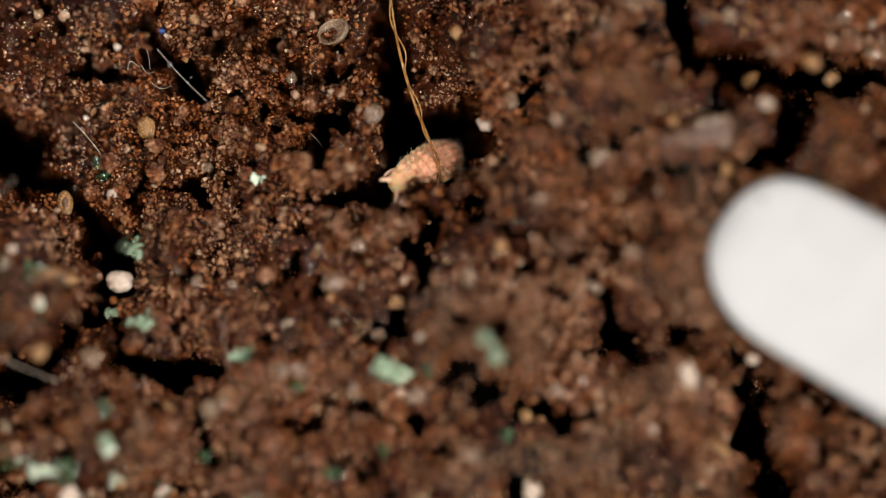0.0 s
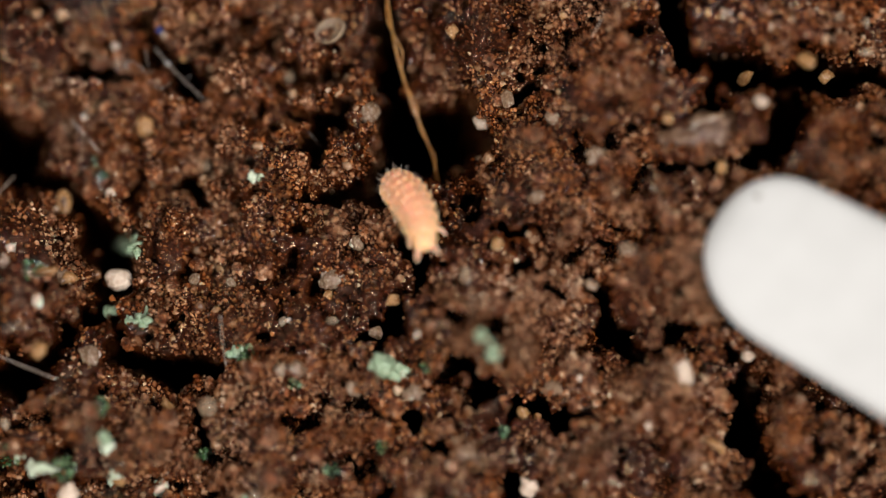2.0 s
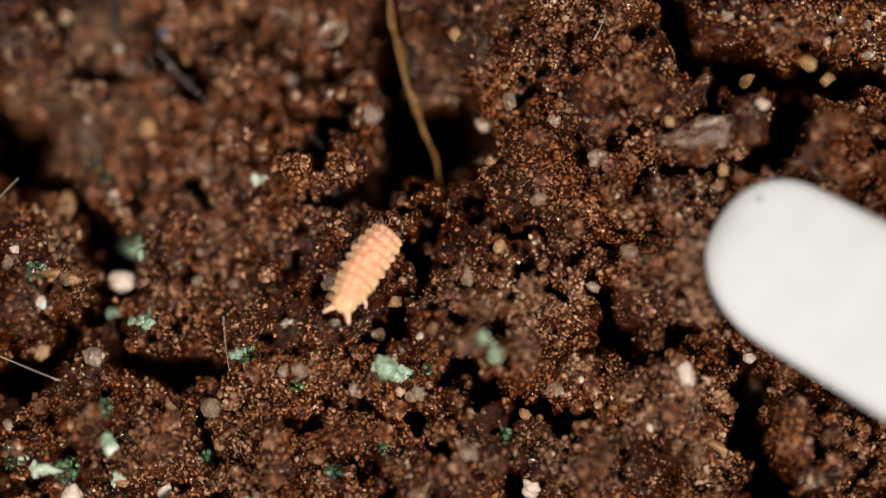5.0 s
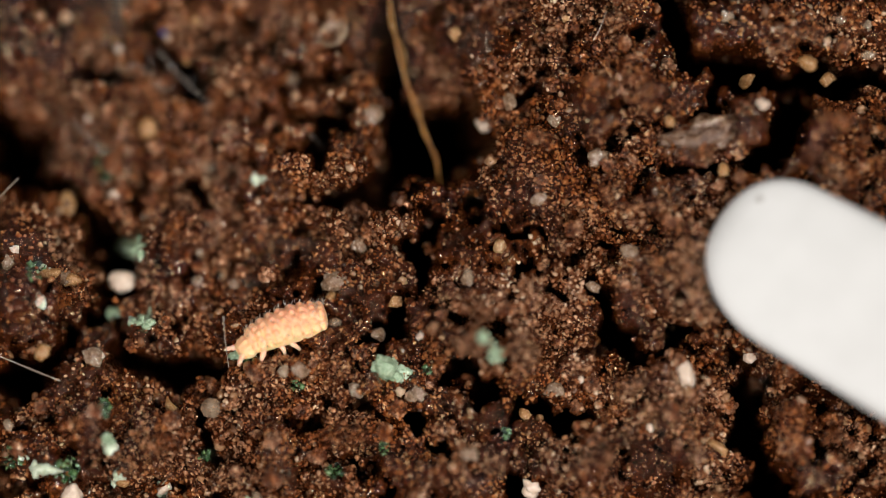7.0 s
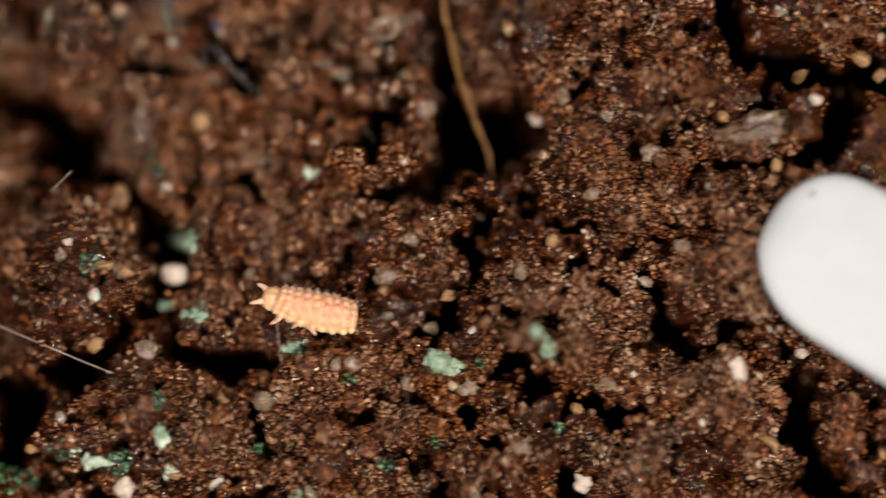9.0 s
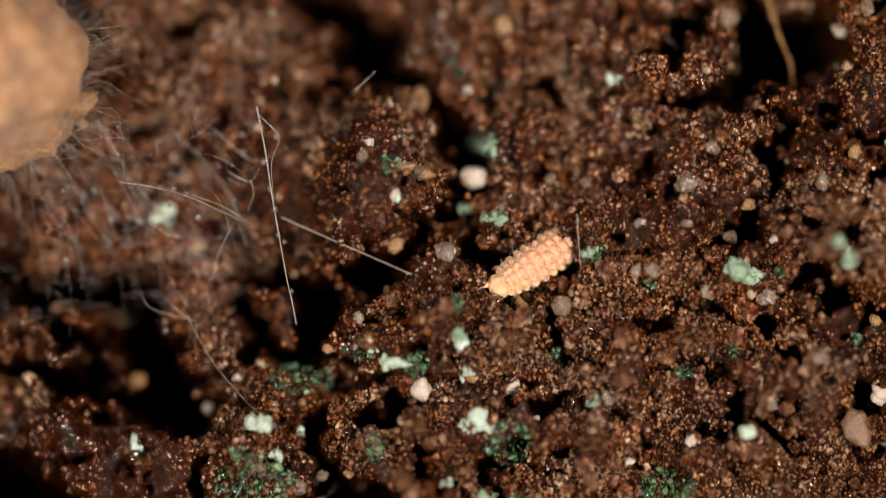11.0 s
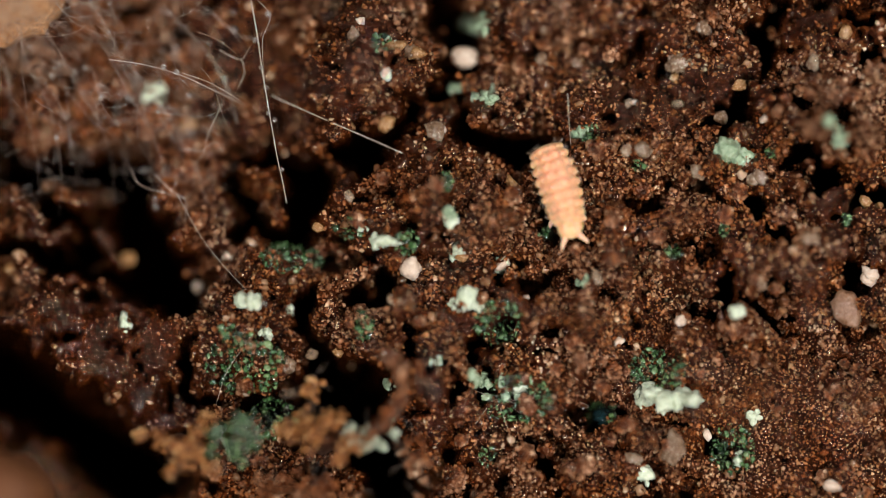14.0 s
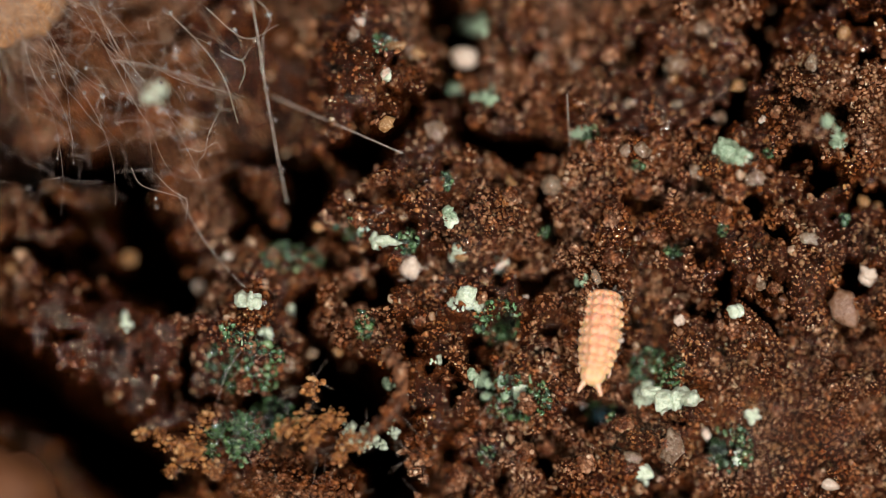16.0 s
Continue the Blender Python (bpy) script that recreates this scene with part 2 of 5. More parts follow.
def lump(rx, ry, rz, sub=3, rough=0.15, cells=1.6, seed=0, facet=0.0):
    """A worn pebble or crumb: a ball broken by noise at two scales, with some flat facets."""
    v, f = ICO[sub]
    rnd = random.Random(seed)
    off = Vector((rnd.uniform(-50, 50), rnd.uniform(-50, 50), rnd.uniform(-50, 50)))
    cuts = [Vector((rnd.gauss(0, 1), rnd.gauss(0, 1), rnd.gauss(0, 1))).normalized() for _ in range(9)]
    out = []
    for p in v:
        q = Vector(p)
        k = 1 + rough * noise.noise(q * cells + off) + 0.45 * rough * noise.noise(q * cells * 3 + off)
        if facet:
            for c in cuts:
                d = q.dot(c)
                if d > 0.72:
                    k = min(k, k * (1 - facet) + facet * 0.72 / d)
        out.append((q.x * k * rx, q.y * k * ry, q.z * k * rz))
    return np.array(out), f


def tube(points, radii, sides=6):
    """A tapering round strand along points."""
    pts = [Vector(p) for p in points]
    vs, fs = [], []
    for i, p in enumerate(pts):
        d = (pts[min(i + 1, len(pts) - 1)] - pts[max(i - 1, 0)]).normalized()
        a = d.orthogonal().normalized() if abs(d.z) > 0.95 else d.cross(Vector((0, 0, 1))).normalized()
        b = d.cross(a)
        r = radii[i] if isinstance(radii, (list, tuple)) else radii
        for k in range(sides):
            w = math.tau * k / sides
            vs.append(p + (a * math.cos(w) + b * math.sin(w)) * r)
    for i in range(len(pts) - 1):
        for k in range(sides):
            fs.append([i * sides + k, i * sides + (k + 1) % sides, (i + 1) * sides + (k + 1) % sides, (i + 1) * sides + k])
    fs.append(list(range(sides))[::-1])
    fs.append([(len(pts) - 1) * sides + k for k in range(sides)])
    return np.array([p[:] for p in vs]), fs


def eased(points, steps=6):
    """A soft curve through points."""
    p = [Vector(q) for q in points]
    p = [p[0] * 2 - p[1]] + p + [p[-1] * 2 - p[-2]]
    out = []
    for i in range(1, len(p) - 2):
        a, b, c, d = p[i - 1:i + 3]
        for k in range(steps):
            t = k / steps
            out.append(0.5 * (2 * b + (c - a) * t + (2 * a - 5 * b + 4 * c - d) * t * t + (3 * b - a - 3 * c + d) * t ** 3))
    return out + [p[-2]]


# ---- the soil: one sheet of crumbly relief ----
def lattice(ix, iy, seed):
    h = (ix.astype(np.int64) * 374761393 + iy.astype(np.int64) * 668265263 + seed * 982451653) & 0x7FFFFFFF
    h = ((h ^ (h >> 13)) * 1274126177) & 0x7FFFFFFF
    return ((h ^ (h >> 16)) & 0xFFFFF) / float(0xFFFFF)


def smooth_noise(x, y, size, seed):
    x, y = x / size, y / size
    ix, iy = np.floor(x), np.floor(y)
    fx, fy = x - ix, y - iy
    fx, fy = fx * fx * (3 - 2 * fx), fy * fy * (3 - 2 * fy)
    a, b = lattice(ix, iy, seed), lattice(ix + 1, iy, seed)
    c, d = lattice(ix, iy + 1, seed), lattice(ix + 1, iy + 1, seed)
    return (a + (b - a) * fx) * (1 - fy) + (c + (d - c) * fx) * fy - 0.5


def knobs(x, y, size, seed):
    """Rounded crumbs side by side: 1 on their tops, 0 in the seams; each with a height of its own."""
    x, y = x / size, y / size
    ix, iy = np.floor(x), np.floor(y)
    best = np.full(x.shape, 9.0)
    tall = np.zeros(x.shape)
    for dx in (-1, 0, 1):
        for dy in (-1, 0, 1):
            jx, jy = ix + dx, iy + dy
            px, py = jx + 0.1 + 0.8 * lattice(jx, jy, seed), jy + 0.1 + 0.8 * lattice(jx, jy, seed + 7)
            d = (x - px) ** 2 + (y - py) ** 2
            near = d < best
            best = np.where(near, d, best)
            tall = np.where(near, 0.55 + 0.9 * lattice(jx, jy, seed + 13), tall)
    return np.sqrt(np.clip(1 - best * 1.15, 0, 1)) * tall


def on_level(u, v, view, z):
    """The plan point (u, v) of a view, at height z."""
    half = math.tan(radians(5.954) / 2)
    way = view.to_3x3() @ Vector(((u / 784 - 1) * half, (441 - v) / 784 * half, -1))
    eye = view.translation / MM
    return eye + way * ((z - eye.z) / way.z)


RISES = []


def rise(view, u, v, toward, spread=2.2):
    """A swell or hollow of the soil, in millimetres towards the lens."""
    p = on_level(u, v, view, 0)
    z = (toward + p.y * math.sin(TILT)) / math.cos(TILT)
    q = on_level(u, v, view, z)
    RISES.append((q.x, q.y, z - 0.4, spread))


A, B = VIEW_A, VIEW_B
rise(A, 100, 60, -3.2), rise(A, 400, 100, -3.2), rise(A, 640, 130, -2.9), rise(A, 850, 60, -2.2), rise(A, 765, 275, -2.9, 0.9)
rise(A, 300, 300, -2.4), rise(A, 350, 450, -2.2, 1.8), rise(A, 640, 290, -1.8), rise(A, 90, 250, -3.4)
rise(A, 50, 450, -0.7, 1.2), rise(A, 50, 580, -0.9, 1.2), rise(A, 215, 520, -1.5, 1.2), rise(A, 540, 430, -1.2, 1.5)
rise(A, 700, 440, -0.6, 1.3), rise(A, 950, 330, 0.0), rise(A, 1080, 100, 0.0), rise(A, 1400, 60, -0.8, 1.6)
rise(A, 1480, 260, 0.4, 1.5), rise(A, 1250, 450, 0.4, 1.5), rise(A, 900, 600, 0.1), rise(A, 1210, 665, 0.1)
rise(A, 1420, 790, -0.2), rise(A, 1000, 830, -0.4), rise(A, 620, 780, -0.4), rise(A, 250, 790, -0.3), rise(A, 480, 620, -0.4, 1.5)
rise(B, 350, 180, -2.5), rise(B, 80, 330, -2.7), rise(B, 280, 470, -1.8), rise(B, 100, 640, -0.3)
rise(B, 430, 620, -0.9), rise(B, 700, 540, -0.5), rise(B, 1000, 610, -0.3), rise(B, 1420, 520, 0.4)
rise(B, 960, 340, -0.9, 1.6), rise(B, 1420, 820, -0.3), rise(B, 1180, 750, -0.4), rise(B, 560, 850, -0.5), rise(B, 850, 820, -0.5), rise(B, 150, 820, -4.5, 1.2), rise(B, 20, 740, -5.5, 1.3), rise(B, -60, 620, -4.0, 1.3), rise(B, 260, 880, -3.5, 1.0)


def swell(x, y):
    top, low = np.zeros(np.shape(x)), np.full(np.shape(x), 1e-9)
    for px, py, z, s in RISES:
        w = np.exp(-((x - px) ** 2 + (y - py) ** 2) / (2 * s * s)) + 1e-7
        top, low = top + w * z, low + w
    return top / low


def spot_on(height, u, v, view, lift=0.0):
    z = 0.0
    for _ in range(8):
        p = on_level(u, v, view, z + lift)
        z = float(height(np.array([p.x]), np.array([p.y]))[0])
    return on_level(u, v, view, z + lift)


CRACKS, CLODS = [], []


def crack(view, width, depth, *way):
    """A dark gap between clods, along a line on the plan."""
    pts = [spot_on(swell, u, v, view) for u, v in way]
    CRACKS.append((0.72 * width / UNIT, depth, [(p.x, p.y) for p in pts]))


def clod(view, u, v, ru, rv, turn, tall):
    """A rounded clod that stands out of the soil."""
    p = spot_on(swell, u, v, view)
    CLODS.append((p.x, p.y, ru / UNIT, rv / UNIT, radians(turn), tall))


clod(A, 1390, 55, 175, 62, 0, 1.1), clod(A, 632, 285, 75, 62, 0, 0.9), clod(A, 60, 520, 125, 140, 0, 0.6)
clod(A, 1460, 265, 140, 70, 15, 0.8), clod(A, 1410, 780, 95, 100, 0, 0.8), clod(A, 600, 150, 85, 62, 20, 0.8)
clod(A, 880, 615, 85, 75, 0, 1.3), clod(A, 1205, 470, 60, 140, -10, 0.8), clod(A, 430, 90, 120, 85, 10, 0.8)
clod(A, 100, 60, 75, 50, 0, 0.7), clod(A, 330, 550, 150, 95, -10, 0.25), clod(A, 1030, 800, 130, 80, 0, 0.5)
clod(A, 560, 800, 120, 80, 0, 0.5), clod(A, 1170, 740, 110, 90, 0, 0.5), clod(A, 850, 120, 75, 80, 0, 0.7), clod(A, 470, 300, 85, 75, 0, 0.5)
clod(A, 1070, 170, 130, 130, 0, 0.4), clod(A, 820, 830, 70, 60, 0, 0.5)
clod(B, 690, 370, 130, 100, 0, 0.8), clod(B, 640, 120, 135, 115, 0, 0.7), clod(B, 590, 560, 70, 60, 0, 0.6)
clod(B, 720, 600, 90, 85, 0, 0.6), clod(B, 430, 610, 110, 90, 0, 0.5), clod(B, 980, 600, 150, 95, -15, 0.5), clod(B, 1400, 450, 75, 80, 0, 0.6)
clod(B, 850, 820, 90, 60, 0, 0.4), clod(B, 1420, 230, 80, 100, 0, 0.5), clod(B, 110, 660, 190, 85, 25, 0.9)

crack(A, 34, 3.6, (140, 340), (172, 400), (196, 470), (188, 505))
crack(A, 26, 3.0, (165, 545), (130, 600), (85, 640), (0, 668))
crack(A, 17, 2.8, (205, 600), (250, 628), (320, 650), (385, 665))
crack(A, 22, 2.6, (368, 750), (385, 800))
crack(A, 58, 4.2, (-60, 200), (0, 235), (55, 285))
crack(A, 11, 2.4, (172, 55), (225, 92), (275, 130))
crack(A, 30, 3.5, (285, 110), (335, 165))
crack(A, 34, 3.5, (600, 215), (560, 230), (548, 270))
crack(A, 42, 4.5, (690, 170), (715, 225), (715, 300))
crack(A, 92, 4.6, (785, 240), (805, 265))
crack(A, 50, 4.2, (705, 318), (745, 300), (790, 272))
crack(A, 22, 3.0, (555, 345), (610, 352), (690, 340))
crack(A, 24, 3.5, (742, 390), (752, 450), (722, 520), (695, 590), (660, 602))
crack(A, 16, 2.5, (738, 735), (770, 810))
crack(A, 17, 3.4, (795, 640), (850, 705), (900, 735), (965, 755), (1035, 740))
crack(A, 15, 2.6, (885, 810), (920, 885))
crack(A, 25, 3.6, (1060, 530), (1080, 580), (1120, 625), (1150, 630))
crack(A, 28, 3.4, (1175, 600), (1215, 598))
crack(A, 38, 3.8, (1300, 660), (1340, 720), (1322, 800), (1350, 860), (1440, 890))
crack(A, 36, 4.0, (1175, -20), (1205, 50), (1240, 120), (1300, 145), (1400, 140), (1480, 130), (1570, 150))
crack(A, 36, 3.6, (1400, 190), (1385, 250), (1340, 300))
crack(A, 18, 3.0, (1190, 290), (1290, 282))
crack(A, 20, 2.8, (905, 200), (965, 170))
crack(A, 14, 2.4, (690, 850), (700, 890))
crack(A, 12, 2.2, (930, 470), (1010, 520))
crack(A, 14, 2.0, (820, 370), (900, 420), (930, 400))
crack(A, 18, 2.6, (160, 100), (175, 140), (120, 150))
crack(A, 12, 2.2, (400, 180), (470, 215), (500, 205))
crack(A, 14, 2.2, (345, 340), (380, 380), (300, 345))
crack(A, 14, 2.4, (260, 60), (275, 20))
crack(B, 34, 3.6, (785, -20), (800, 40), (805, 75))
crack(B, 34, 3.2, (730, 230), (690, 262), (640, 285))
crack(B, 32, 3.0, (800, 235), (860, 250), (930, 285))
crack(B, 48, 4.2, (535, 300), (560, 340), (540, 395))
crack(B, 75, 4.4, (215, 300), (245, 400), (275, 470))
crack(B, 34, 3.4, (60, 330), (120, 375), (150, 430))
crack(B, 34, 3.4, (300, 430), (335, 470), (320, 560))
crack(B, 26, 3.2, (420, 300), (480, 290), (530, 300))
crack(B, 20, 2.8, (560, 520), (540, 590), (590, 640))
crack(B, 18, 2.6, (340, 620), (330, 700), (400, 720))
crack(B, 72, 4.5, (575, 668), (640, 680), (620, 720))
crack(B, 50, 4.0, (460, 720), (560, 740), (660, 760))
crack(B, 60, 4.5, (60, 740), (200, 800), (300, 870))
crack(B, 72, 4.5, (650, 800), (690, 850))
crack(B, 60, 4.5, (-20, 700), (80, 745), (180, 800), (280, 850))
crack(B, 22, 3.0, (815, 630), (855, 690))
crack(B, 26, 3.0, (1045, 740), (1095, 730))
crack(B, 24, 3.2, (1265, 800), (1290, 830))
crack(B, 14, 2.8, (1305, 480), (1270, 530), (1225, 590))
crack(B, 12, 2.8, (1340, 520), (1370, 560))
crack(B, 22, 3.4, (1290, 210), (1320, 150), (1365, 60), (1360, -10))
crack(B, 22, 3.4, (1440, 290), (1490, 350), (1575, 370))
crack(B, 16, 2.6, (1335, 350), (1380, 430))
crack(B, 16, 2.4, (935, 780), (970, 820))
crack(B, 30, 3.0, (640, 520), (690, 525))
crack(B, 18, 2.6, (1490, 450), (1510, 500))


crack(B, 40, 4.5, (-20, 300), (90, 290), (200, 315))
crack(B, 34, 4.5, (-20, 450), (80, 440), (200, 490), (320, 540))
crack(B, 30, 4.2, (400, 330), (440, 400), (520, 440))
crack(B, 85, 5.0, (-40, 640), (50, 700), (150, 780), (250, 870))
crack(A, 30, 3.2, (-20, 290), (60, 330), (140, 345))
crack(A, 26, 3.0, (280, 60), (300, 130), (350, 170))
crack(A, 30, 3.0, (684, -20), (698, 60), (714, 140), (735, 200))


CALM = on_level(1400, 720, B, 0)


def calm(x, y):
    """1 where the soil is a smooth fine-grained bed, 0 in the crumbly rest."""
    return np.exp(-((x - CALM.x) ** 2 / 22 + (y - CALM.y) ** 2 / 9))


def relief(x, y):
    """Height of the soil in millimetres."""
    wx = x + 0.9 * smooth_noise(x, y, 0.9, 3) + 0.4 * smooth_noise(x, y, 0.3, 5)
    wy = y + 0.9 * smooth_noise(x, y, 0.9, 4) + 0.4 * smooth_noise(x, y, 0.3, 6)
    z = swell(x, y)
    for px, py, ru, rv, a, tall in CLODS:
        dx, dy = wx - px, wy - py
        c, s = math.cos(a), math.sin(a)
        q = ((dx * c - dy * s) / ru) ** 2 + ((dx * s + dy * c) / rv) ** 2
        z = z + tall * np.sqrt(np.clip(1 - q, 0, 1)) * 0.8
    z = z + 0.9 * (knobs(wx, wy, 2.3, 11) - 0.5) + (0.82 - 0.57 * calm(x, y)) * (knobs(wx, wy, 0.95, 12) - 0.5)
    z = z + (0.4 - 0.15 * calm(x, y)) * (knobs(wx, wy, 0.42, 13) - 0.5) + 0.22 * (knobs(x, y, 0.2, 14) - 0.5)
    pore = np.clip(smooth_noise(wx, wy, 0.75, 21) + 0.55 * smooth_noise(x, y, 0.33, 22) - 0.235, 0, 0.3)
    z = z - 6.0 * pore * (1 - calm(x, y))
    for w, depth, pts in CRACKS:
        xs, ys = [p[0] for p in pts], [p[1] for p in pts]
        m = w * 1.6 + 0.6
        box = (x > min(xs) - m) & (x < max(xs) + m) & (y > min(ys) - m) & (y < max(ys) + m)
        if not box.any():
            continue
        bx, by = wx[box], wy[box]
        d = np.full(bx.shape, 99.0)
        for (ax, ay), (cx, cy) in zip(pts, pts[1:]):
            vx, vy = cx - ax, cy - ay
            t = np.clip(((bx - ax) * vx + (by - ay) * vy) / (vx * vx + vy * vy), 0, 1)
            d = np.minimum(d, np.hypot(bx - ax - t * vx, by - ay - t * vy))
        q = np.clip(1.3 - d / w, 0, 1)
        z[box] -= 2.0 * depth * q * q * (3 - 2 * q)
    return z


def spread(lo, hi, step, far):
    mid = np.arange(lo, hi, step)
    out, d, x = [], step, hi
    while x < hi + far:
        d *= 1.25
        x += d
        out.append(x)
    outer = np.array(out)
    return np.concatenate([(lo - (outer - hi))[::-1], mid, outer])


GX, GY = spread(-25.5, 15.5, 0.055, 150), spread(-16.5, 9.7, 0.055, 150)
gx, gy = np.meshgrid(GX, GY)
GZ = relief(gx.ravel(), gy.ravel()).reshape(gx.shape)


def heap_crumbs(count, small, large, seed):
    """Rounded crumbs heaped on the soil, pressed into its relief."""
    rng = np.random.default_rng(seed)
    base, deep = GZ.copy(), swell(gx.ravel(), gy.ravel()).reshape(gx.shape) - 0.8
    for cx, cy, q in zip(rng.uniform(-25, 15, count), rng.uniform(-16, 9.2, count), rng.random(count)):
        r = small + (large - small) * q ** 2.4
        i0, i1 = np.searchsorted(GX, (cx - 1.5 * r, cx + 1.5 * r))
        j0, j1 = np.searchsorted(GY, (cy - 1.5 * r, cy + 1.5 * r))
        jc, ic = (j0 + j1) // 2, (i0 + i1) // 2
        if base[jc, ic] < deep[jc, ic] or float(calm(cx, cy)) > q + 0.15:
            continue
        dx, dy = (gx[j0:j1, i0:i1] - cx) / r, (gy[j0:j1, i0:i1] - cy) / r
        a = np.arctan2(dy, dx)
        k = 1 + 0.2 * np.sin(2 * a + cx * 9) + 0.14 * np.sin(3 * a + cy * 7) + 0.1 * np.sin(5 * a + cx * 5)
        d = (dx * dx + dy * dy) / (k * k)
        cap = base[jc, ic] - 0.15 * r + 1.25 * r * np.sqrt(np.clip(1 - d, 0, 1))
        GZ[j0:j1, i0:i1] = np.where(d < 1, np.maximum(GZ[j0:j1, i0:i1], cap), GZ[j0:j1, i0:i1])


heap_crumbs(9000, 0.09, 0.34, 17)
row, col = np.arange(len(GY) - 1)[:, None], np.arange(len(GX) - 1)[None, :]
first = (row * len(GX) + col).ravel()
quads = np.stack([first, first + 1, first + 1 + len(GX), first + len(GX)], 1)
soil = new("ground", mesh_of("ground", np.stack([gx.ravel(), gy.ravel(), GZ.ravel()], 1), quads, SOIL))
tagged(soil, "dark brown moist crumbly soil with deep cracks", "soil", kind="structure")


def height(x, y):
    """Height of the finished soil."""
    i = np.clip(np.searchsorted(GX, x) - 1, 0, len(GX) - 2)
    j = np.clip(np.searchsorted(GY, y) - 1, 0, len(GY) - 2)
    fx, fy = (x - GX[i]) / (GX[i + 1] - GX[i]), (y - GY[j]) / (GY[j + 1] - GY[j])
    return (GZ[j, i] * (1 - fx) + GZ[j, i + 1] * fx) * (1 - fy) + (GZ[j + 1, i] * (1 - fx) + GZ[j + 1, i + 1] * fx) * fy


def spot(u, v, view, lift=0.0):
    """The point of the soil that the view shows at (u, v), lifted."""
    return spot_on(height, u, v, view, lift)


def firm_spot(u, v, view, reach):
    """The plan point on the higher crumbs within reach, where a larger thing lies."""
    p = spot(u, v, view)
    a = np.linspace(0, math.tau, 17)[:-1]
    x = np.concatenate([p.x + reach * q * np.cos(a) for q in (0.3, 0.6, 0.9)])
    y = np.concatenate([p.y + reach * q * np.sin(a) for q in (0.3, 0.6, 0.9)])
    z = max(float(np.quantile(height(x, y), 0.7)), p.z)
    level = float(swell(np.array([p.x]), np.array([p.y]))[0])
    if z < level - 0.7:
        wide = max(reach, 0.8)
        z = float(np.quantile(height(p.x + wide * np.cos(a), p.y + wide * np.sin(a)), 0.6))
        z = max(z, level - 0.35)
    return on_level(u, v, view, z)


THINNED = []


def thinned(view, u, v, ru, rv, share):
    """A patch kept nearly free of loose grains, so the darker sheet shows."""
    p = spot_on(swell, u, v, view)
    THINNED.append((p.x, p.y, ru / UNIT, rv / UNIT, share))


thinned(A, 840, 440, 160, 95, 0.85), thinned(A, 1130, 570, 100, 70, 0.8), thinned(A, 930, 745, 130, 45, 0.85), thinned(A, 700, 560, 60, 90, 0.8)
thinned(A, 1270, 190, 140, 80, 0.8), thinned(A, 60, 300, 130, 90, 0.8), thinned(A, 300, 640, 110, 45, 0.6), thinned(A, 1400, 860, 120, 40, 0.8)
thinned(B, 100, 660, 340, 190, 1.15), thinned(B, 190, 450, 230, 110, 0.95), thinned(B, 620, 690, 100, 70, 0.85), thinned(B, 540, 350, 70, 70, 0.8)
thinned(B, 1290, 480, 60, 90, 0.7), thinned(B, 1450, 350, 140, 50, 0.75), thinned(B, 1330, 110, 50, 120, 0.75), thinned(B, 760, 700, 60, 120, 0.7)


def bare(x, y):
    """Share of the loose grains left out at each point of the soil."""
    n = smooth_noise(x, y, 2.1, 31) + 0.6 * smooth_noise(x, y, 0.8, 32)
    out = 0.8 * np.clip((n - 0.06) / 0.2, 0, 1) * (1 - calm(x, y))
    for px, py, ru, rv, share in THINNED:
        out = np.maximum(out, share * np.exp(-(((x - px) / ru) ** 2 + ((y - py) / rv) ** 2) ** 2 + 0.8 * n))
    return np.minimum(out, 0.98)


def scatter(name, count, small, large, material, label, seed, sub=1, power=2.5, sunk=3.6, smooth=False):
    """Loose grains lying all over the soil, as one heap of stuff."""
    rng = np.random.default_rng(seed)
    x, y = rng.uniform(-24.2, 13.8, 3 * count), rng.uniform(-14.6, 8.2, 3 * count)
    firm = (height(x, y) > swell(x, y) - sunk) & ((x < 4.2) | (y > -8.3))
    firm &= rng.random(3 * count) > bare(x, y)
    x, y = x[firm][:count], y[firm][:count]
    count = len(x)
    r = (small + (large - small) * rng.random(count) ** power) * (1 - 0.4 * calm(x, y))
    z = height(x, y) + r * rng.uniform(-0.1, 0.5, count)
    v, f = ICO[sub]
    k = len(v)
    q = rng.normal(size=(count, 4))
    q /= np.linalg.norm(q, axis=1)[:, None]
    w, a, b, c = q.T
    rot = np.stack([1 - 2 * (b * b + c * c), 2 * (a * b - c * w), 2 * (a * c + b * w),
                    2 * (a * b + c * w), 1 - 2 * (a * a + c * c), 2 * (b * c - a * w),
                    2 * (a * c - b * w), 2 * (b * c + a * w), 1 - 2 * (a * a + b * b)], 1).reshape(-1, 3, 3)
    shape = v[None] * rng.uniform(0.55, 1.5, (count, 1, 3)) * rng.uniform(0.6, 1.3, (count, k, 1))
    shape = np.einsum("nij,nkj->nki", rot, shape) * r[:, None, None]
    shape += np.stack([x, y, z], 1)[:, None]
    faces = (f[None] + (np.arange(count) * k)[:, None, None]).reshape(-1, 3)
    ob = new(name, mesh_of(name, shape.reshape(-1, 3), faces, material, smooth or sub > 1))
    return tagged(ob, label, "soil grains", kind="stuff")


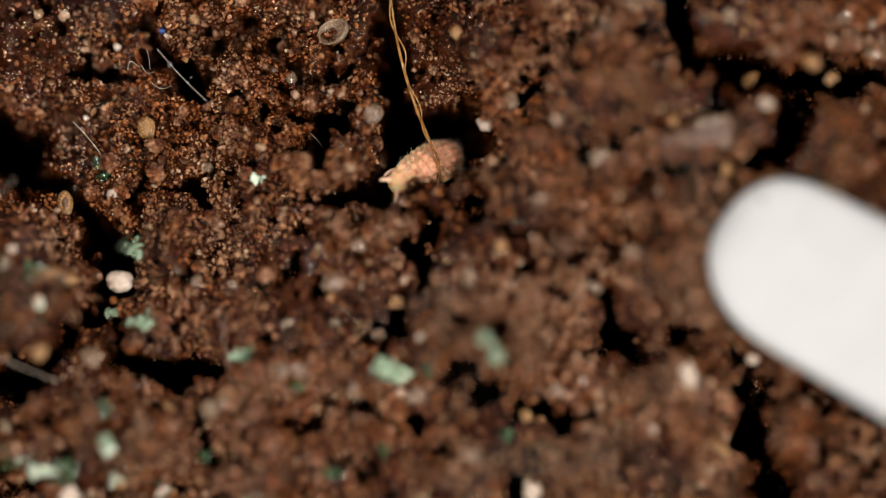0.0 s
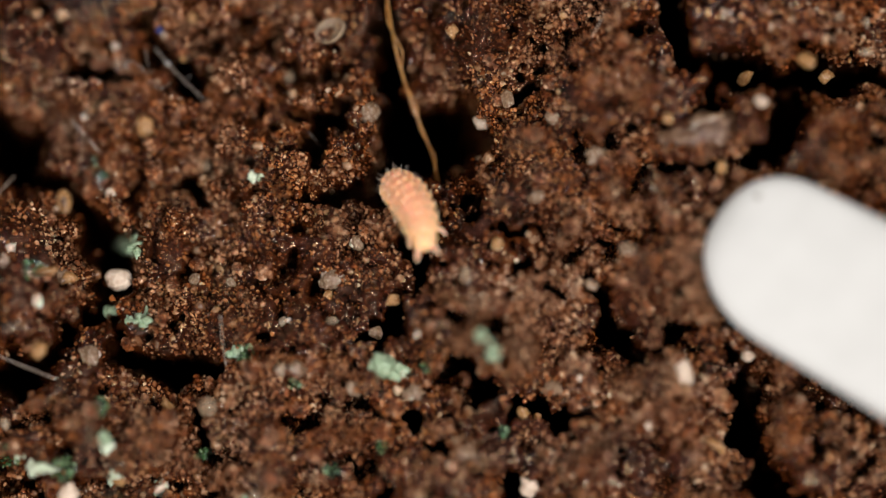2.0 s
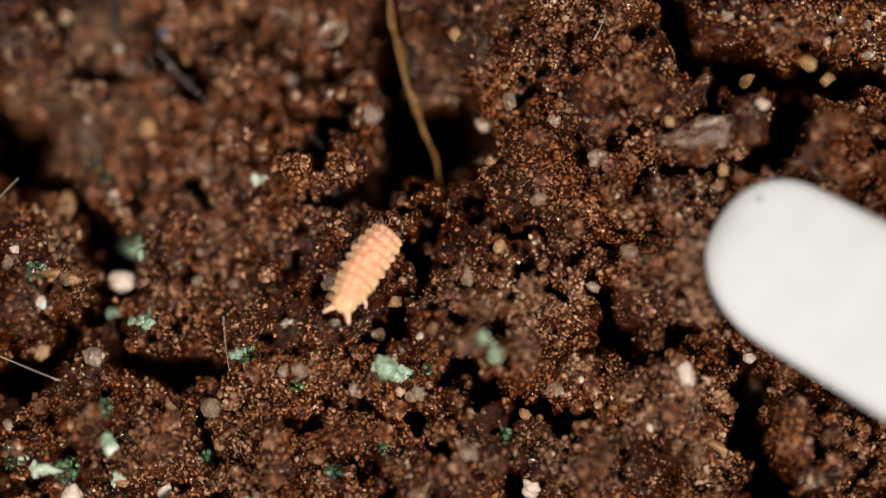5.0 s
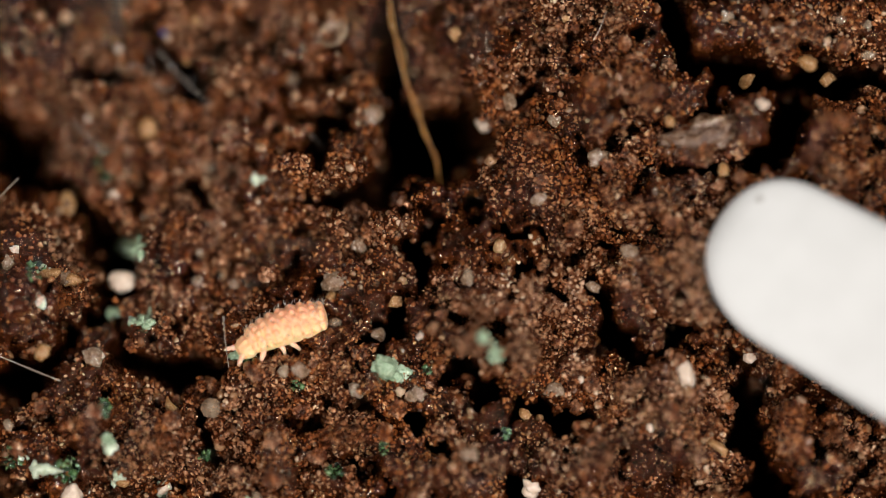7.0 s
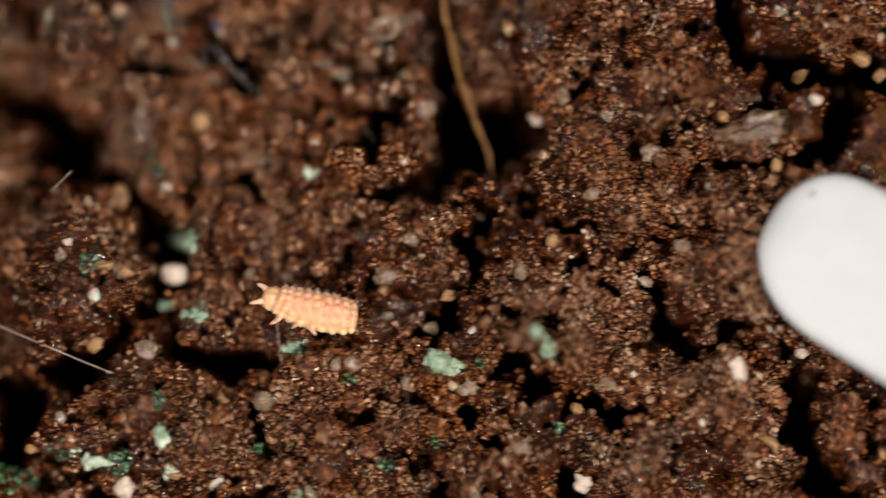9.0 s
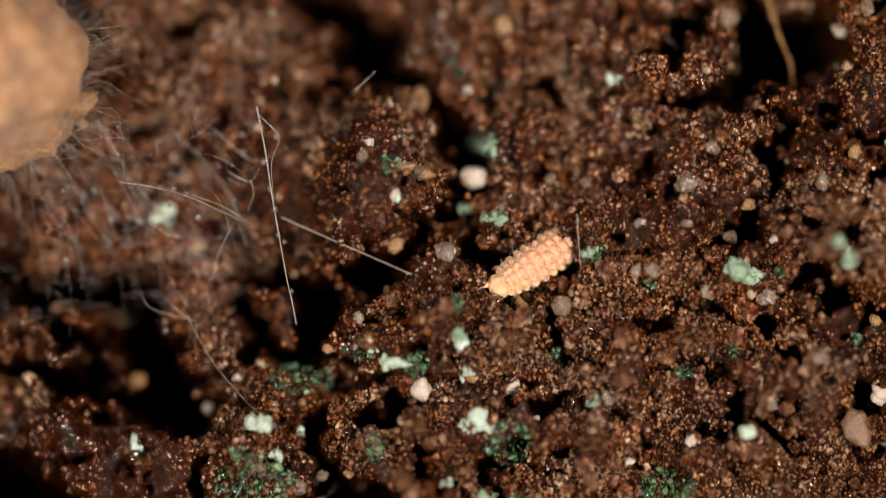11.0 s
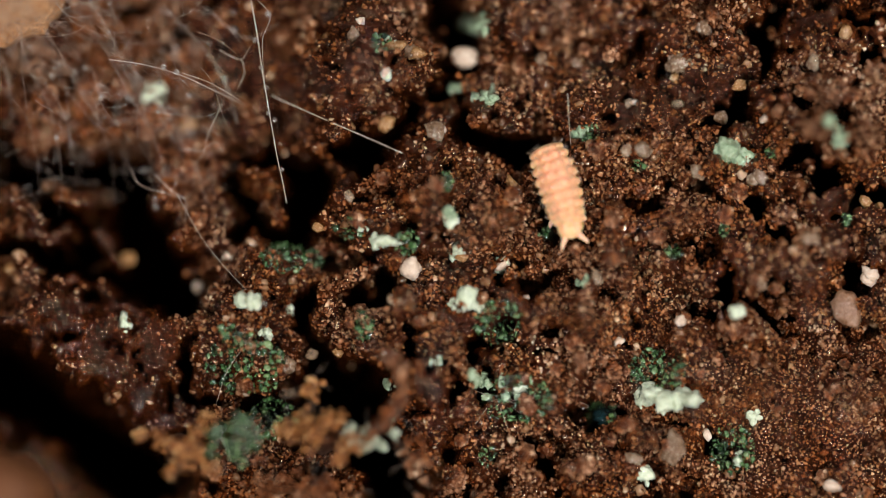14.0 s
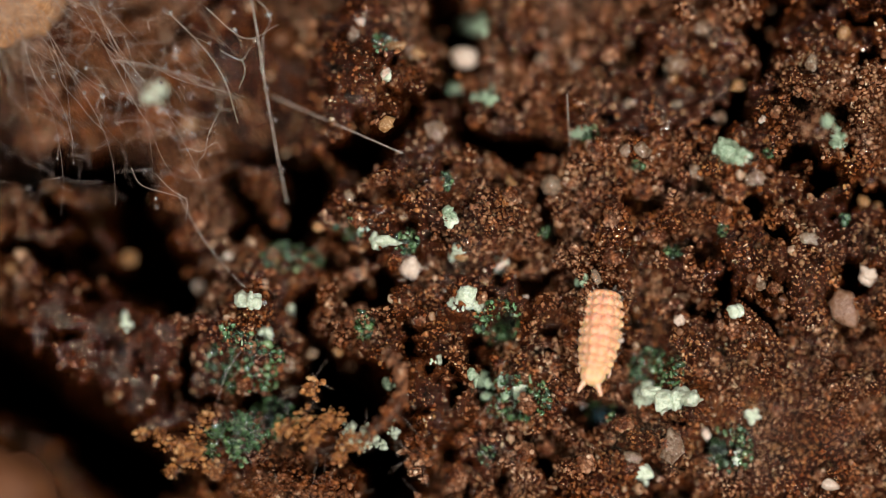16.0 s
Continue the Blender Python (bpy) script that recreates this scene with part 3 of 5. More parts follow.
scatter("soil_grains", 38000, 0.018, 0.066, CRUMB, "tiny angular brown soil grains covering the ground", 5)
scatter("wet_grains", 64000, 0.026, 0.082, WET_GRAIN, "tiny rounded soil grains with a glossy film of water", 7, power=1.6, smooth=True)
scatter("sand_grains", 2600, 0.045, 0.15, SAND, "small tan and brown sand grains strewn over the soil", 6, 2, 4.5)


# ---- the white stick ----
def plastic_stick():
    """A flat tapering stick with a rounded tip, lying on the soil and rising out of it."""
    rows, n, m = [], 40, 28
    long = 26.0
    for i in range(n + 1):
        s = (i / n) ** 1.8 * long
        wide = 2.3 * math.sqrt(max(0.0, 1 - max(0.0, 1 - s / 2.35) ** 2.7)) + 0.045 * s
        thick = 0.55 * math.sqrt(max(0.0, 1 - max(0.0, 1 - s / 1.1) ** 2)) + 0.02 * s
        under = 2.3 * math.sqrt(max(0.0, 1 - max(0.0, 1 - s / 3.0) ** 2.2)) + 0.045 * s
        rows.append([(s, (wide if math.cos(w) > 0 else -under) * abs(math.cos(w)) ** 0.85,
                      thick * abs(math.sin(w)) ** 0.42 * (1 if math.sin(w) > 0 else -1))
                     for w in (math.tau * k / m for k in range(m))])
    verts = [p for r in rows for p in r]
    faces = [[i * m + k, i * m + (k + 1) % m, (i + 1) * m + (k + 1) % m, (i + 1) * m + k] for i in range(n) for k in range(m)]
    faces.append([n * m + k for k in range(m)])
    tip = spot(1263, 402, A, 0.0)
    root = new("plastic_stick")
    root.matrix_world = Matrix.Translation(Vector((tip.x, tip.y, 1.5)) * MM) @ Euler((radians(4), radians(-9), radians(-29.5))).to_matrix().to_4x4()
    tagged(root, "smooth matt white plastic stick with rounded tip on the soil", "stick")
    part("shaft", (verts, faces), PLASTIC, root)
    part("smudge", lump(0.2, 0.16, 0.02, 2, 0.3, 2, 3), GREY, root, "faint grey smudge near the tip").location = Vector((0.95, 1.25, 0.5)) * MM


plastic_stick()


# ---- the springtail ----
ENDS = (-1.36, -1.13, -0.86, -0.56, -0.25, 0.07, 0.37, 0.64, 0.87, 1.04)
MIDDLE = 0.6          # height of the body's axis over its feet


def girth(x):
    return float(np.interp(x, ENDS, (0.4, 0.5, 0.555, 0.585, 0.59, 0.575, 0.54, 0.49, 0.43, 0.36)))


def body_segment(i):
    """One ring of the trunk: a soft arch with a row of round warts and a lobe at either side; x is measured from its middle."""
    rnd = random.Random(90 + i)
    a, b = ENDS[i], ENDS[i + 1]
    mid, half = (a + b) / 2, (b - a) / 2 + 0.035
    last = i == 0
    warts = []
    for k in range(-3, 4):
        turn = radians(90 + 27 * k + rnd.uniform(-4, 4))
        big = 1.15 if abs(k) == 3 else 0.92
        warts.append((rnd.uniform(-0.03, 0.03), turn, 0.108 * big * rnd.uniform(0.88, 1.12), 0.098 * big))
    for k in range(-2, 3):
        if half > 0.15:
            warts.append((-0.6 * half + rnd.uniform(-0.02, 0.02), radians(90 + 27 * (k + 0.5) + rnd.uniform(-5, 5)), 0.075, 0.035))
    vs, fs, m, n = [], [], 84, 14
    for j in range(n + 1):
        s = 2 * j / n - 1
        x = half * s
        r0 = girth(mid + x) * (1 - 0.055 * abs(s) ** 3.0)
        if last:
            r0 *= math.sqrt(max(0.02, 1 - max(0.0, -s - 0.05) ** 2 * 1.02))
        for k in range(m):
            w = math.tau * k / m
            r = r0
            for wx, turn, size, tall in warts:
                d = math.hypot(x - wx, ((w - turn + math.pi) % math.tau - math.pi) * r0)
                if d < size:
                    r += tall * math.sqrt(1 - (d / size) ** 2)
            y, z = math.cos(w) * r * 0.94, math.sin(w) * r * 0.98
            vs.append((x, y, z if z > 0 else z * 0.8))
    for j in range(n):
        for k in range(m):
            fs.append([j * m + k, j * m + (k + 1) % m, (j + 1) * m + (k + 1) % m, (j + 1) * m + k])
    fs.append(list(range(m))[::-1])
    fs.append([n * m + k for k in range(m)])
    return mid, (vs, fs)


def springtail():
    root = new("springtail")
    tagged(root, "plump coral orange springtail with rows of warts, crawling over the soil", "insect")
    rnd = random.Random(8)
    rings = []
    for i in range(len(ENDS) - 1):
        mid, shape = body_segment(i)
        ring = part("body_segment", shape, SKIN, root)
        ring.location = Vector((mid, 0, MIDDLE)) * MM
        hairs = []
        for k in range(13):
            x, w = rnd.uniform(-0.12, 0.12), rnd.uniform(0.05, math.pi - 0.05)
            r = girth(mid + x) + 0.03
            at = Vector((x, math.cos(w) * r * 0.94, math.sin(w) * r * 0.98))
            d = Vector((rnd.uniform(-0.6, 0.1), math.cos(w), math.sin(w))).normalized()
            q = rnd.uniform(0.1, 0.2)
            hairs.append(tube([at, at + d * q * 0.6, at + d * q + Vector((-0.03, 0, 0))], [0.011, 0.009, 0.004], 4))
        tagged(part("bristles", joined(hairs), HYPHA, ring, "fine short white bristles"), kind="stuff")
        rings.append(ring)
    for at, lean in ((7, 0.16), (5, 0.02), (4, -0.16)):
        for side in (-1, 1):
            pts = eased([(0, 0, 0), (lean * 0.4, 0.13 * side, -0.1), (lean, 0.2 * side, -0.22), (lean * 1.4, 0.2 * side, -0.36)], 4)
            rad = [0.1 - 0.062 * (q / (len(pts) - 1)) for q in range(len(pts))]
            leg = part("leg", tube(pts, rad, 9), PALE_SKIN, rings[at], "short pale tapered leg")
            leg.location = Vector((0, 0.3 * side, -0.2)) * MM
    v, f = lump(0.34, 0.37, 0.33, 4, 0.1, 3, 4)
    v = v * (1 + 0.06 * np.cos(9 * np.arctan2(v[:, 2], v[:, 1]))[:, None] * (v[:, 2:] > 0) * np.clip(1 - np.abs(v[:, :1]) * 3, 0, 1))
    head = part("head", (v, f), SKIN, root)
    head.location = Vector((1.13, 0, MIDDLE - 0.06)) * MM
    for side in (-1, 1):
        pts = eased([(0, 0, 0), (0.12, 0.06 * side, 0.01), (0.25, 0.13 * side, 0.0), (0.4, 0.2 * side, -0.04)], 4)
        rad = [0.115 - 0.075 * (k / (len(pts) - 1)) + 0.01 * math.sin(k * 1.6) for k in range(len(pts))]
        rad[-1] = 0.02
        feeler = part("antenna", tube(pts, rad, 10), PALE_SKIN, head, "short pale conical antenna")
        feeler.location = Vector((0.2, 0.17 * side, 0.0)) * MM
    return root


BUG = springtail()


# ---- named bits lying on the soil ----
def pebble(name, label, category, material, view, u, v, rx, ry, rz, seed, rough=0.2, facet=0.3, turn=0, sub=3, lift=0.3, group=""):
    """A single grain; sizes in plan units."""
    rx, ry, rz = rx / UNIT, ry / UNIT, rz / UNIT
    p = firm_spot(u, v, view, 0.8 * max(rx, ry))
    return thing(name, lump(rx, ry, rz, sub, rough, 1.6, seed, facet), material, (p.x, p.y, p.z + rz * lift), label, category, group, turn=radians(turn))


pebble("pebble", "rounded cream white pebble with a dark speck on the soil", "pebble", WHITE_STONE, A, 215, 498, 25, 19, 15, 1, 0.3, 0.25, 10)
pebble("oval_grain", "wrinkled white oval seed-like grain lying on soil", "grain", WHITE_STONE, A, 1213, 665, 17, 28, 16, 2, 0.2, 0.2, 8)
pebble("stone_flake", "angular pale grey stone flake on dark soil", "stone", QUARTZ, A, 953, 353, 17, 14, 9, 3, 0.2, 0.8, 35)
pebble("clear_bead", "round translucent glassy bead beside a hole", "bead", CLEAR, A, 374, 722, 21, 22, 18, 4, 0.2, 0.8)
pebble("oval_seed", "smooth tan oval seed half sunk in soil", "seed", AMBER, A, 263, 229, 19, 23, 11, 5, 0.4, 0.8)
pebble("round_stone", "white faceted quartz pebble on brown crumbs", "pebble", WHITE_STONE, B, 722, 480, 20, 22, 14, 6, 0.45, 1.0)
pebble("brown_stone", "blunt brown stone with worn corners on soil", "stone", QUARTZ, B, 1195, 797, 22, 28, 17, 7, 0.55, 1.0)
pebble("tan_stone", "large rounded brown stone sunk in soil", "stone", STONE, B, 1498, 548, 28, 38, 14, 8, 0.45, 0.8, lift=0.0)


def bits(name, label, category, material, view, facet, *places):
    """Single grains of one look: plan point and two half widths each."""
    for k, (u, v, a, b) in enumerate(places):
        pebble(name, label, category, material, view, u, v, a, b, 0.8 * min(a, b), int(u * 7 + v), 0.45, min(1, facet + 0.3), (u * 37 + v * 11) % 180, 3, 0.35, label)


bits("white_grain", "small white mineral grain on brown soil", "grain", WHITE_STONE, A, 0.5,
     (857, 222, 15, 13), (1160, 339, 8, 7), (745, 594, 7, 6), (175, 632, 9, 11), (940, 862, 16, 14), (125, 872, 20, 15), (28, 441, 8, 7),
     (203, 347, 11, 11), (155, 211, 6, 6), (1325, 633, 12, 13), (1350, 186, 11, 12), (634, 434, 15, 12), (1028, 673, 7, 6), (1150, 756, 9, 6))
bits("tan_grain", "tan translucent sand grain among soil crumbs", "grain", QUARTZ, A, 0.6,
     (1050, 508, 15, 10), (1112, 446, 18, 15), (980, 216, 14, 11), (902, 182, 18, 15), (1056, 277, 20, 17), (740, 698, 17, 13), (630, 690, 16, 13),
     (982, 690, 20, 17), (660, 206, 24, 20), (592, 497, 24, 18), (505, 655, 10, 18), (540, 660, 9, 9), (15, 466, 14, 11), (118, 493, 16, 14))
bits("amber_grain", "amber brown glassy sand grain on soil", "grain", AMBER, A, 0.6,
     (1320, 146, 18, 12), (1462, 142, 15, 13), (1430, 112, 20, 16), (955, 741, 8, 9), (1470, 812, 6, 6), (585, 525, 10, 9), (1000, 32, 9, 8),
     (345, 38, 10, 12), (330, 108, 7, 7), (1185, 215, 14, 10), (1280, 300, 14, 10), (700, 535, 12, 14), (1270, 790, 10, 22), (805, 60, 14, 12))
bits("clear_grain", "clear glassy quartz grain between soil crumbs", "grain", CLEAR, A, 0.5,
     (1531, 48, 11, 15), (1535, 98, 9, 14), (1488, 35, 8, 8), (735, 345, 14, 13), (828, 488, 11, 12), (370, 298, 11, 11), (515, 140, 14, 12), (1285, 30, 14, 12))
bits("white_grain", "small white mineral grain on brown soil", "grain", WHITE_STONE, B, 0.5,
     (400, 457, 10, 9), (347, 512, 11, 9), (1205, 571, 11, 11), (1095, 606, 12, 9), (1120, 184, 6, 7), (1470, 862, 16, 13), (635, 40, 8, 7),
     (680, 132, 9, 12), (1348, 215, 6, 6), (885, 472, 10, 18), (1535, 496, 18, 14), (930, 530, 6, 6), (1250, 772, 9, 12), (433, 700, 5, 6))
bits("tan_grain", "tan translucent sand grain among soil crumbs", "grain", QUARTZ, B, 0.6,
     (505, 650, 18, 15), (1345, 509, 13, 12), (1246, 52, 16, 17), (1195, 110, 22, 16), (1276, 211, 13, 15), (1020, 116, 10, 9), (1120, 815, 18, 13),
     (770, 235, 24, 20), (622, 66, 12, 13), (1135, 266, 14, 16), (955, 107, 12, 12), (1335, 320, 17, 13), (1430, 425, 20, 13), (1435, 116, 12, 14))
bits("amber_grain", "amber brown glassy sand grain on soil", "grain", AMBER, B, 0.6,
     (597, 626, 9, 11), (330, 225, 14, 18), (17, 479, 11, 10), (735, 96, 17, 14), (695, 85, 22, 12), (680, 220, 18, 12), (815, 455, 12, 13),
     (225, 460, 14, 18), (1495, 60, 13, 16), (1530, 360, 12, 12), (905, 330, 10, 20), (560, 405, 12, 10))
bits("clear_grain", "clear glassy quartz grain between soil crumbs", "grain", CLEAR, B, 0.5,
     (550, 632, 10, 12), (1110, 185, 9, 9), (700, 715, 8, 15), (505, 700, 8, 16), (1195, 190, 16, 13), (1055, 495, 10, 16), (615, 350, 10, 10))


# ---- green crusts and algae ----
def crust(name, label, category, material, view, u, v, wide, high, count, seed, grain=7, group=""):
    """A clump of little lobes pressed together on the soil."""
    rnd = random.Random(seed)
    p = firm_spot(u, v, view, 0.15)
    made = []
    for k in range(count):
        a, q = rnd.uniform(0, math.tau), math.sqrt(rnd.random())
        x, y = p.x + math.cos(a) * q * wide / UNIT, p.y + math.sin(a) * q * high / UNIT
        r = grain / UNIT * (0.3 + 1.3 * rnd.random() ** 2.5)
        v1, f1 = lump(r * rnd.uniform(0.5, 1.6), r * rnd.uniform(0.5, 1.6), r * rnd.uniform(0.4, 1.2), 2 if material is DARK_GREEN else 3, 0.85 if material is DARK_GREEN else 0.6, 1.7, seed * 50 + k, 0.6)
        z = max(float(height(np.array([x]), np.array([y]))[0]), p.z - 0.4)
        made.append((v1, f1, Vector((x - p.x, y - p.y, z - p.z + r * rnd.uniform(0.0, 0.7) + (rnd.uniform(0.02, 0.12) if material is DARK_GREEN else 0)))))
    if material is DARK_GREEN:
        vs, fs = joined([(v1 + np.array(at[:]), f1) for v1, f1, at in made])
        return thing(name, (vs, np.array(fs)), material, p, label, category, group, "stuff")
    root = new(name)
    root.location = p * MM
    tagged(root, label, category, group)
    for v1, f1, at in made:
        part("lobe", (v1, f1), material, root).location = at * MM
    return root


def crusts(label, material, view, *places):
    for u, v, a, b, n, g in places:
        if material is DARK_GREEN:
            a, b, n = a * 1.35, b * 1.35, n * 1.45
        crust("lichen_crust", label, "lichen", material, view, u, v, a, b, int(n * (3.4 if material is DARK_GREEN else 1.5)), int(u + v * 3), g * (0.6 if material is DARK_GREEN else 0.92), label)


PALE, MINTY, DARK = "pale green powdery crust of lobes on soil", "mint green crust of lobes on dark soil", "dark green wet algae film on soil"
crusts(MINTY, MINT, A, (690, 660, 14, 16, 8, 11), (245, 570, 22, 11, 9, 9), (200, 550, 13, 14, 7, 9), (236, 436, 18, 14, 9, 9), (872, 598, 12, 10, 3, 9),
       (882, 632, 12, 7, 3, 9), (192, 782, 8, 13, 7, 7), (430, 625, 12, 8, 6, 7))
crusts(PALE, PALE_GREEN, A, (72, 537, 7, 10, 5, 6), (70, 830, 12, 16, 5, 11), (210, 848, 12, 10, 6, 7), (287, 866, 9, 16, 7, 8), (458, 317, 11, 9, 6, 7), (368, 808, 7, 9, 4, 7), (718, 672, 8, 7, 4, 7))
crusts(DARK, DARK_GREEN, A, (65, 480, 13, 14, 12, 6), (185, 720, 8, 16, 12, 5), (120, 828, 16, 16, 18, 5), (895, 766, 8, 9, 9, 5), (525, 685, 8, 8, 8, 5), (680, 795, 8, 10, 8, 5),
       (595, 830, 10, 9, 8, 5), (20, 810, 20, 13, 16, 5), (185, 300, 12, 18, 12, 6), (760, 655, 8, 8, 6, 5))
crusts(MINTY, MINT, B, (1295, 277, 15, 14, 8, 11), (1030, 500, 8, 9, 6, 7), (1490, 250, 16, 11, 8, 9), (1470, 225, 12, 9, 6, 9), (845, 50, 18, 20, 9, 10), (860, 175, 14, 12, 7, 9),
       (850, 670, 20, 10, 8, 8), (880, 695, 34, 18, 8, 9), (935, 715, 30, 18, 7, 8), (690, 685, 9, 9, 5, 8))
crusts(PALE, PALE_GREEN, B, (824, 540, 26, 18, 12, 12), (1140, 706, 18, 20, 10, 13), (1185, 714, 17, 13, 8, 12), (1216, 703, 14, 14, 3, 20), (1141, 842, 8, 15, 6, 9), (1301, 552, 9, 14, 7, 8),
       (1335, 742, 9, 14, 7, 8), (435, 536, 20, 13, 12, 9), (512, 556, 8, 9, 5, 7), (768, 645, 9, 7, 4, 9), (668, 428, 12, 13, 4, 14))
crusts(PALE, PALE_GREEN, B, (925, 692, 10, 8, 4, 10), (1305, 808, 8, 16, 6, 7), (465, 598, 12, 10, 6, 8), (640, 410, 12, 9, 7, 6), (270, 172, 14, 20, 6, 13), (220, 580, 10, 13, 5, 10), (790, 385, 8, 14, 6, 8), (690, 80, 10, 9, 5, 8))
crusts(DARK, DARK_GREEN, B, (430, 650, 55, 40, 70, 6), (500, 460, 32, 22, 34, 6), (880, 575, 32, 28, 40, 6), (910, 710, 48, 30, 60, 6), (1160, 660, 38, 30, 50, 6), (1295, 800, 30, 36, 44, 6),
       (1040, 238, 14, 12, 14, 6), (785, 325, 10, 14, 12, 5), (640, 580, 14, 18, 16, 6), (1060, 735, 22, 16, 20, 7), (715, 440, 14, 10, 12, 5))
crusts(DARK, DARK_GREEN, B, (480, 745, 34, 28, 36, 7), (1190, 450, 12, 10, 10, 5), (860, 810, 12, 14, 8, 6), (960, 415, 9, 9, 8, 6), (400, 590, 12, 10, 10, 6), (550, 460, 16, 14, 14, 5))


# ---- wood chip, root, pod and shell ----
def wood_chip():
    p = firm_spot(1245, 238, A, 0.7)
    v, f = lump(1.4, 0.52, 0.32, 4, 0.55, 2.2, 12, 0.5)
    v = v.copy()
    v[:, 1] += 0.05 * np.sin(v[:, 2] * 40) + 0.03 * np.sin(v[:, 0] * 9)
    v[:, 2] += 0.05 * np.abs(np.sin(v[:, 1] * 16 + v[:, 0] * 1.3))
    thing("wood_chip", (v, f), WOOD, (p.x, p.y, p.z + 0.04), "weathered brown wood chip with pale upper edge on soil", "wood chip", turn=radians(13))
    # A narrow paler piece along one edge of the chip.
    v, f = lump(0.55, 0.12, 0.07, 3, 0.35, 2.2, 19, 0.8)
    chip = scene.objects["wood_chip"]
    part("splinter", (v, f), QUARTZ, chip, "pale strip along the edge").location = Vector((0.2, 0.3, 0.32)) * MM


def strand(name, label, category, material, view, radius, *way, sides=6, taper=0.4, kind="", group=""):
    """A thread along plan points, each with its lift over the soil."""
    pts = [spot(u, v, view, h) for u, v, h in way]
    pts = eased(pts, 7)
    base = pts[0].copy()
    n = len(pts) - 1
    rad = [radius / UNIT * (1 - (1 - taper) * i / n) for i in range(n + 1)]
    return thing(name, tube([q - base for q in pts], rad, sides), material, base, label, category, group, kind)


def free_strand(name, label, category, material, view, radius, *way, sides=6, taper=0.4, group="", start=1.0):
    """A thread hung through the air: plan points with millimetres towards the lens."""
    pts = []
    for u, v, r in way:
        p = on_level(u, v, view, 0)
        pts.append(on_level(u, v, view, (r + p.y * math.sin(TILT)) / math.cos(TILT)))
    pts = eased(pts, 8)
    base = pts[0].copy()
    n = len(pts) - 1
    rad = [radius / UNIT * (start + (1 - start) * min(1, 3 * i / n)) * (1 - (1 - taper) * i / n) for i in range(n + 1)]
    return thing(name, tube([q - base for q in pts], rad, sides), material, base, label, category, group)


wood_chip()
free_strand("plant_root", "thin golden brown plant root reaching down into a hole", "root", ROOT, A, 3.2,
            (686, -30, -1.75), (697, 50, -1.85), (712, 120, -1.85), (734, 190, -1.85), (756, 245, -1.85), (771, 285, -1.75), (778, 322, -1.95), (779, 345, -3.05), sides=10, taper=0.75, start=0.6)
free_strand("plant_root", "fine golden rootlet wound round a thicker root", "root", ROOT, A, 1.7,
            (692, -30, -1.70), (690, 40, -1.75), (716, 95, -1.75), (716, 140, -1.80), (742, 190, -1.75), (748, 235, -1.75), (774, 280, -1.70), (772, 318, -1.95), sides=8, taper=0.6)


def seed_pod():
    p = firm_spot(119, 362, A, 0.7)
    p = on_level(119, 362, A, p.z + 0.35)
    root = new("seed_pod")
    root.location = p * MM
    tagged(root, "small tan papery seed pod standing on a stalk", "seed pod")
    v, f = lump(0.24, 0.4, 0.2, 3, 0.15, 2, 30)
    part("pod", (v, f), AMBER, root)
    # Solid dark lump: the shade inside the pod's mouth is put into its colour.
    part("rim", lump(0.1, 0.16, 0.05, 2, 0.2, 2, 31), WOOD, root, "dark lump painted as the shade in the hollow mouth").location = Vector((0, 0.02, 0.18)) * MM
    part("stalk", tube(eased([(0, -0.35, 0), (0.04, -0.6, -0.2), (0.0, -0.8, -0.7)], 4), 0.07, 7), WOOD, root)


seed_pod()
BLUE = grainy("blue_glass", [(0.3, (0.01, 0.03, 0.16)), (0.7, (0.03, 0.09, 0.36))], 0.2, 0.06, (0.08, 0.25), 0.01, 0.05, film=0.6)
pebble("blue_grain", "tiny dark blue glassy grain in a soil gap", "grain", BLUE, A, 289, 58, 7, 6, 5, 91, 0.3, 0.6)
TEAL = grainy("teal_glass", [(0.3, (0.004, 0.02, 0.026)), (0.7, (0.015, 0.07, 0.08))], 0.3, 0.08, (0.04, 0.12), 0.01, 0.08, film=1.0)
pebble("dark_bead", "glossy blue black bead wedged among green algae", "bead", TEAL, B, 1068, 742, 22, 19, 18, 92, 0.15, 0.1)
bits("white_grain", "small white mineral grain on brown soil", "grain", WHITE_STONE, A, 0.5, (298, 68, 5, 7), (210, 87, 8, 7), (205, 790, 6, 6))


def shell_curl():
    """A thin curled dish of shell with an uneven rim, hollow side up."""
    p = firm_spot(588, 60, A, 0.4)
    vs, fs, n, m = [], [], 30, 9
    for side in (0, 1):
        for j in range(m + 1):
            for i in range(n):
                w, q = math.tau * i / n, radians(100) * j / m * (1 - 0.22 * max(0, math.cos(math.tau * i / n + 2.2)))
                r = 1 - 0.07 * side + 0.05 * noise.noise(Vector((math.cos(w) * 2, math.sin(w) * 2, j * 0.4)))
                vs.append((math.cos(w) * math.sin(q) * r * 0.5, math.sin(w) * math.sin(q) * r * 0.42, -math.cos(q) * r * 0.34))
    k = (m + 1) * n
    for j in range(m):
        for i in range(n):
            a, b = j * n + i, j * n + (i + 1) % n
            fs += [[a, b, b + n, a + n], [k + a + n, k + b + n, k + b, k + a]]
    fs += [[m * n + i, m * n + (i + 1) % n, k + m * n + (i + 1) % n, k + m * n + i] for i in range(n)]
    ob = thing("shell_flake", (vs, fs), CLEAR, (p.x, p.y, p.z + 0.3), "curled translucent tan shell flake lying on soil crumbs", "shell")
    ob.rotation_euler = (radians(-38), radians(-20), radians(15))


shell_curl()

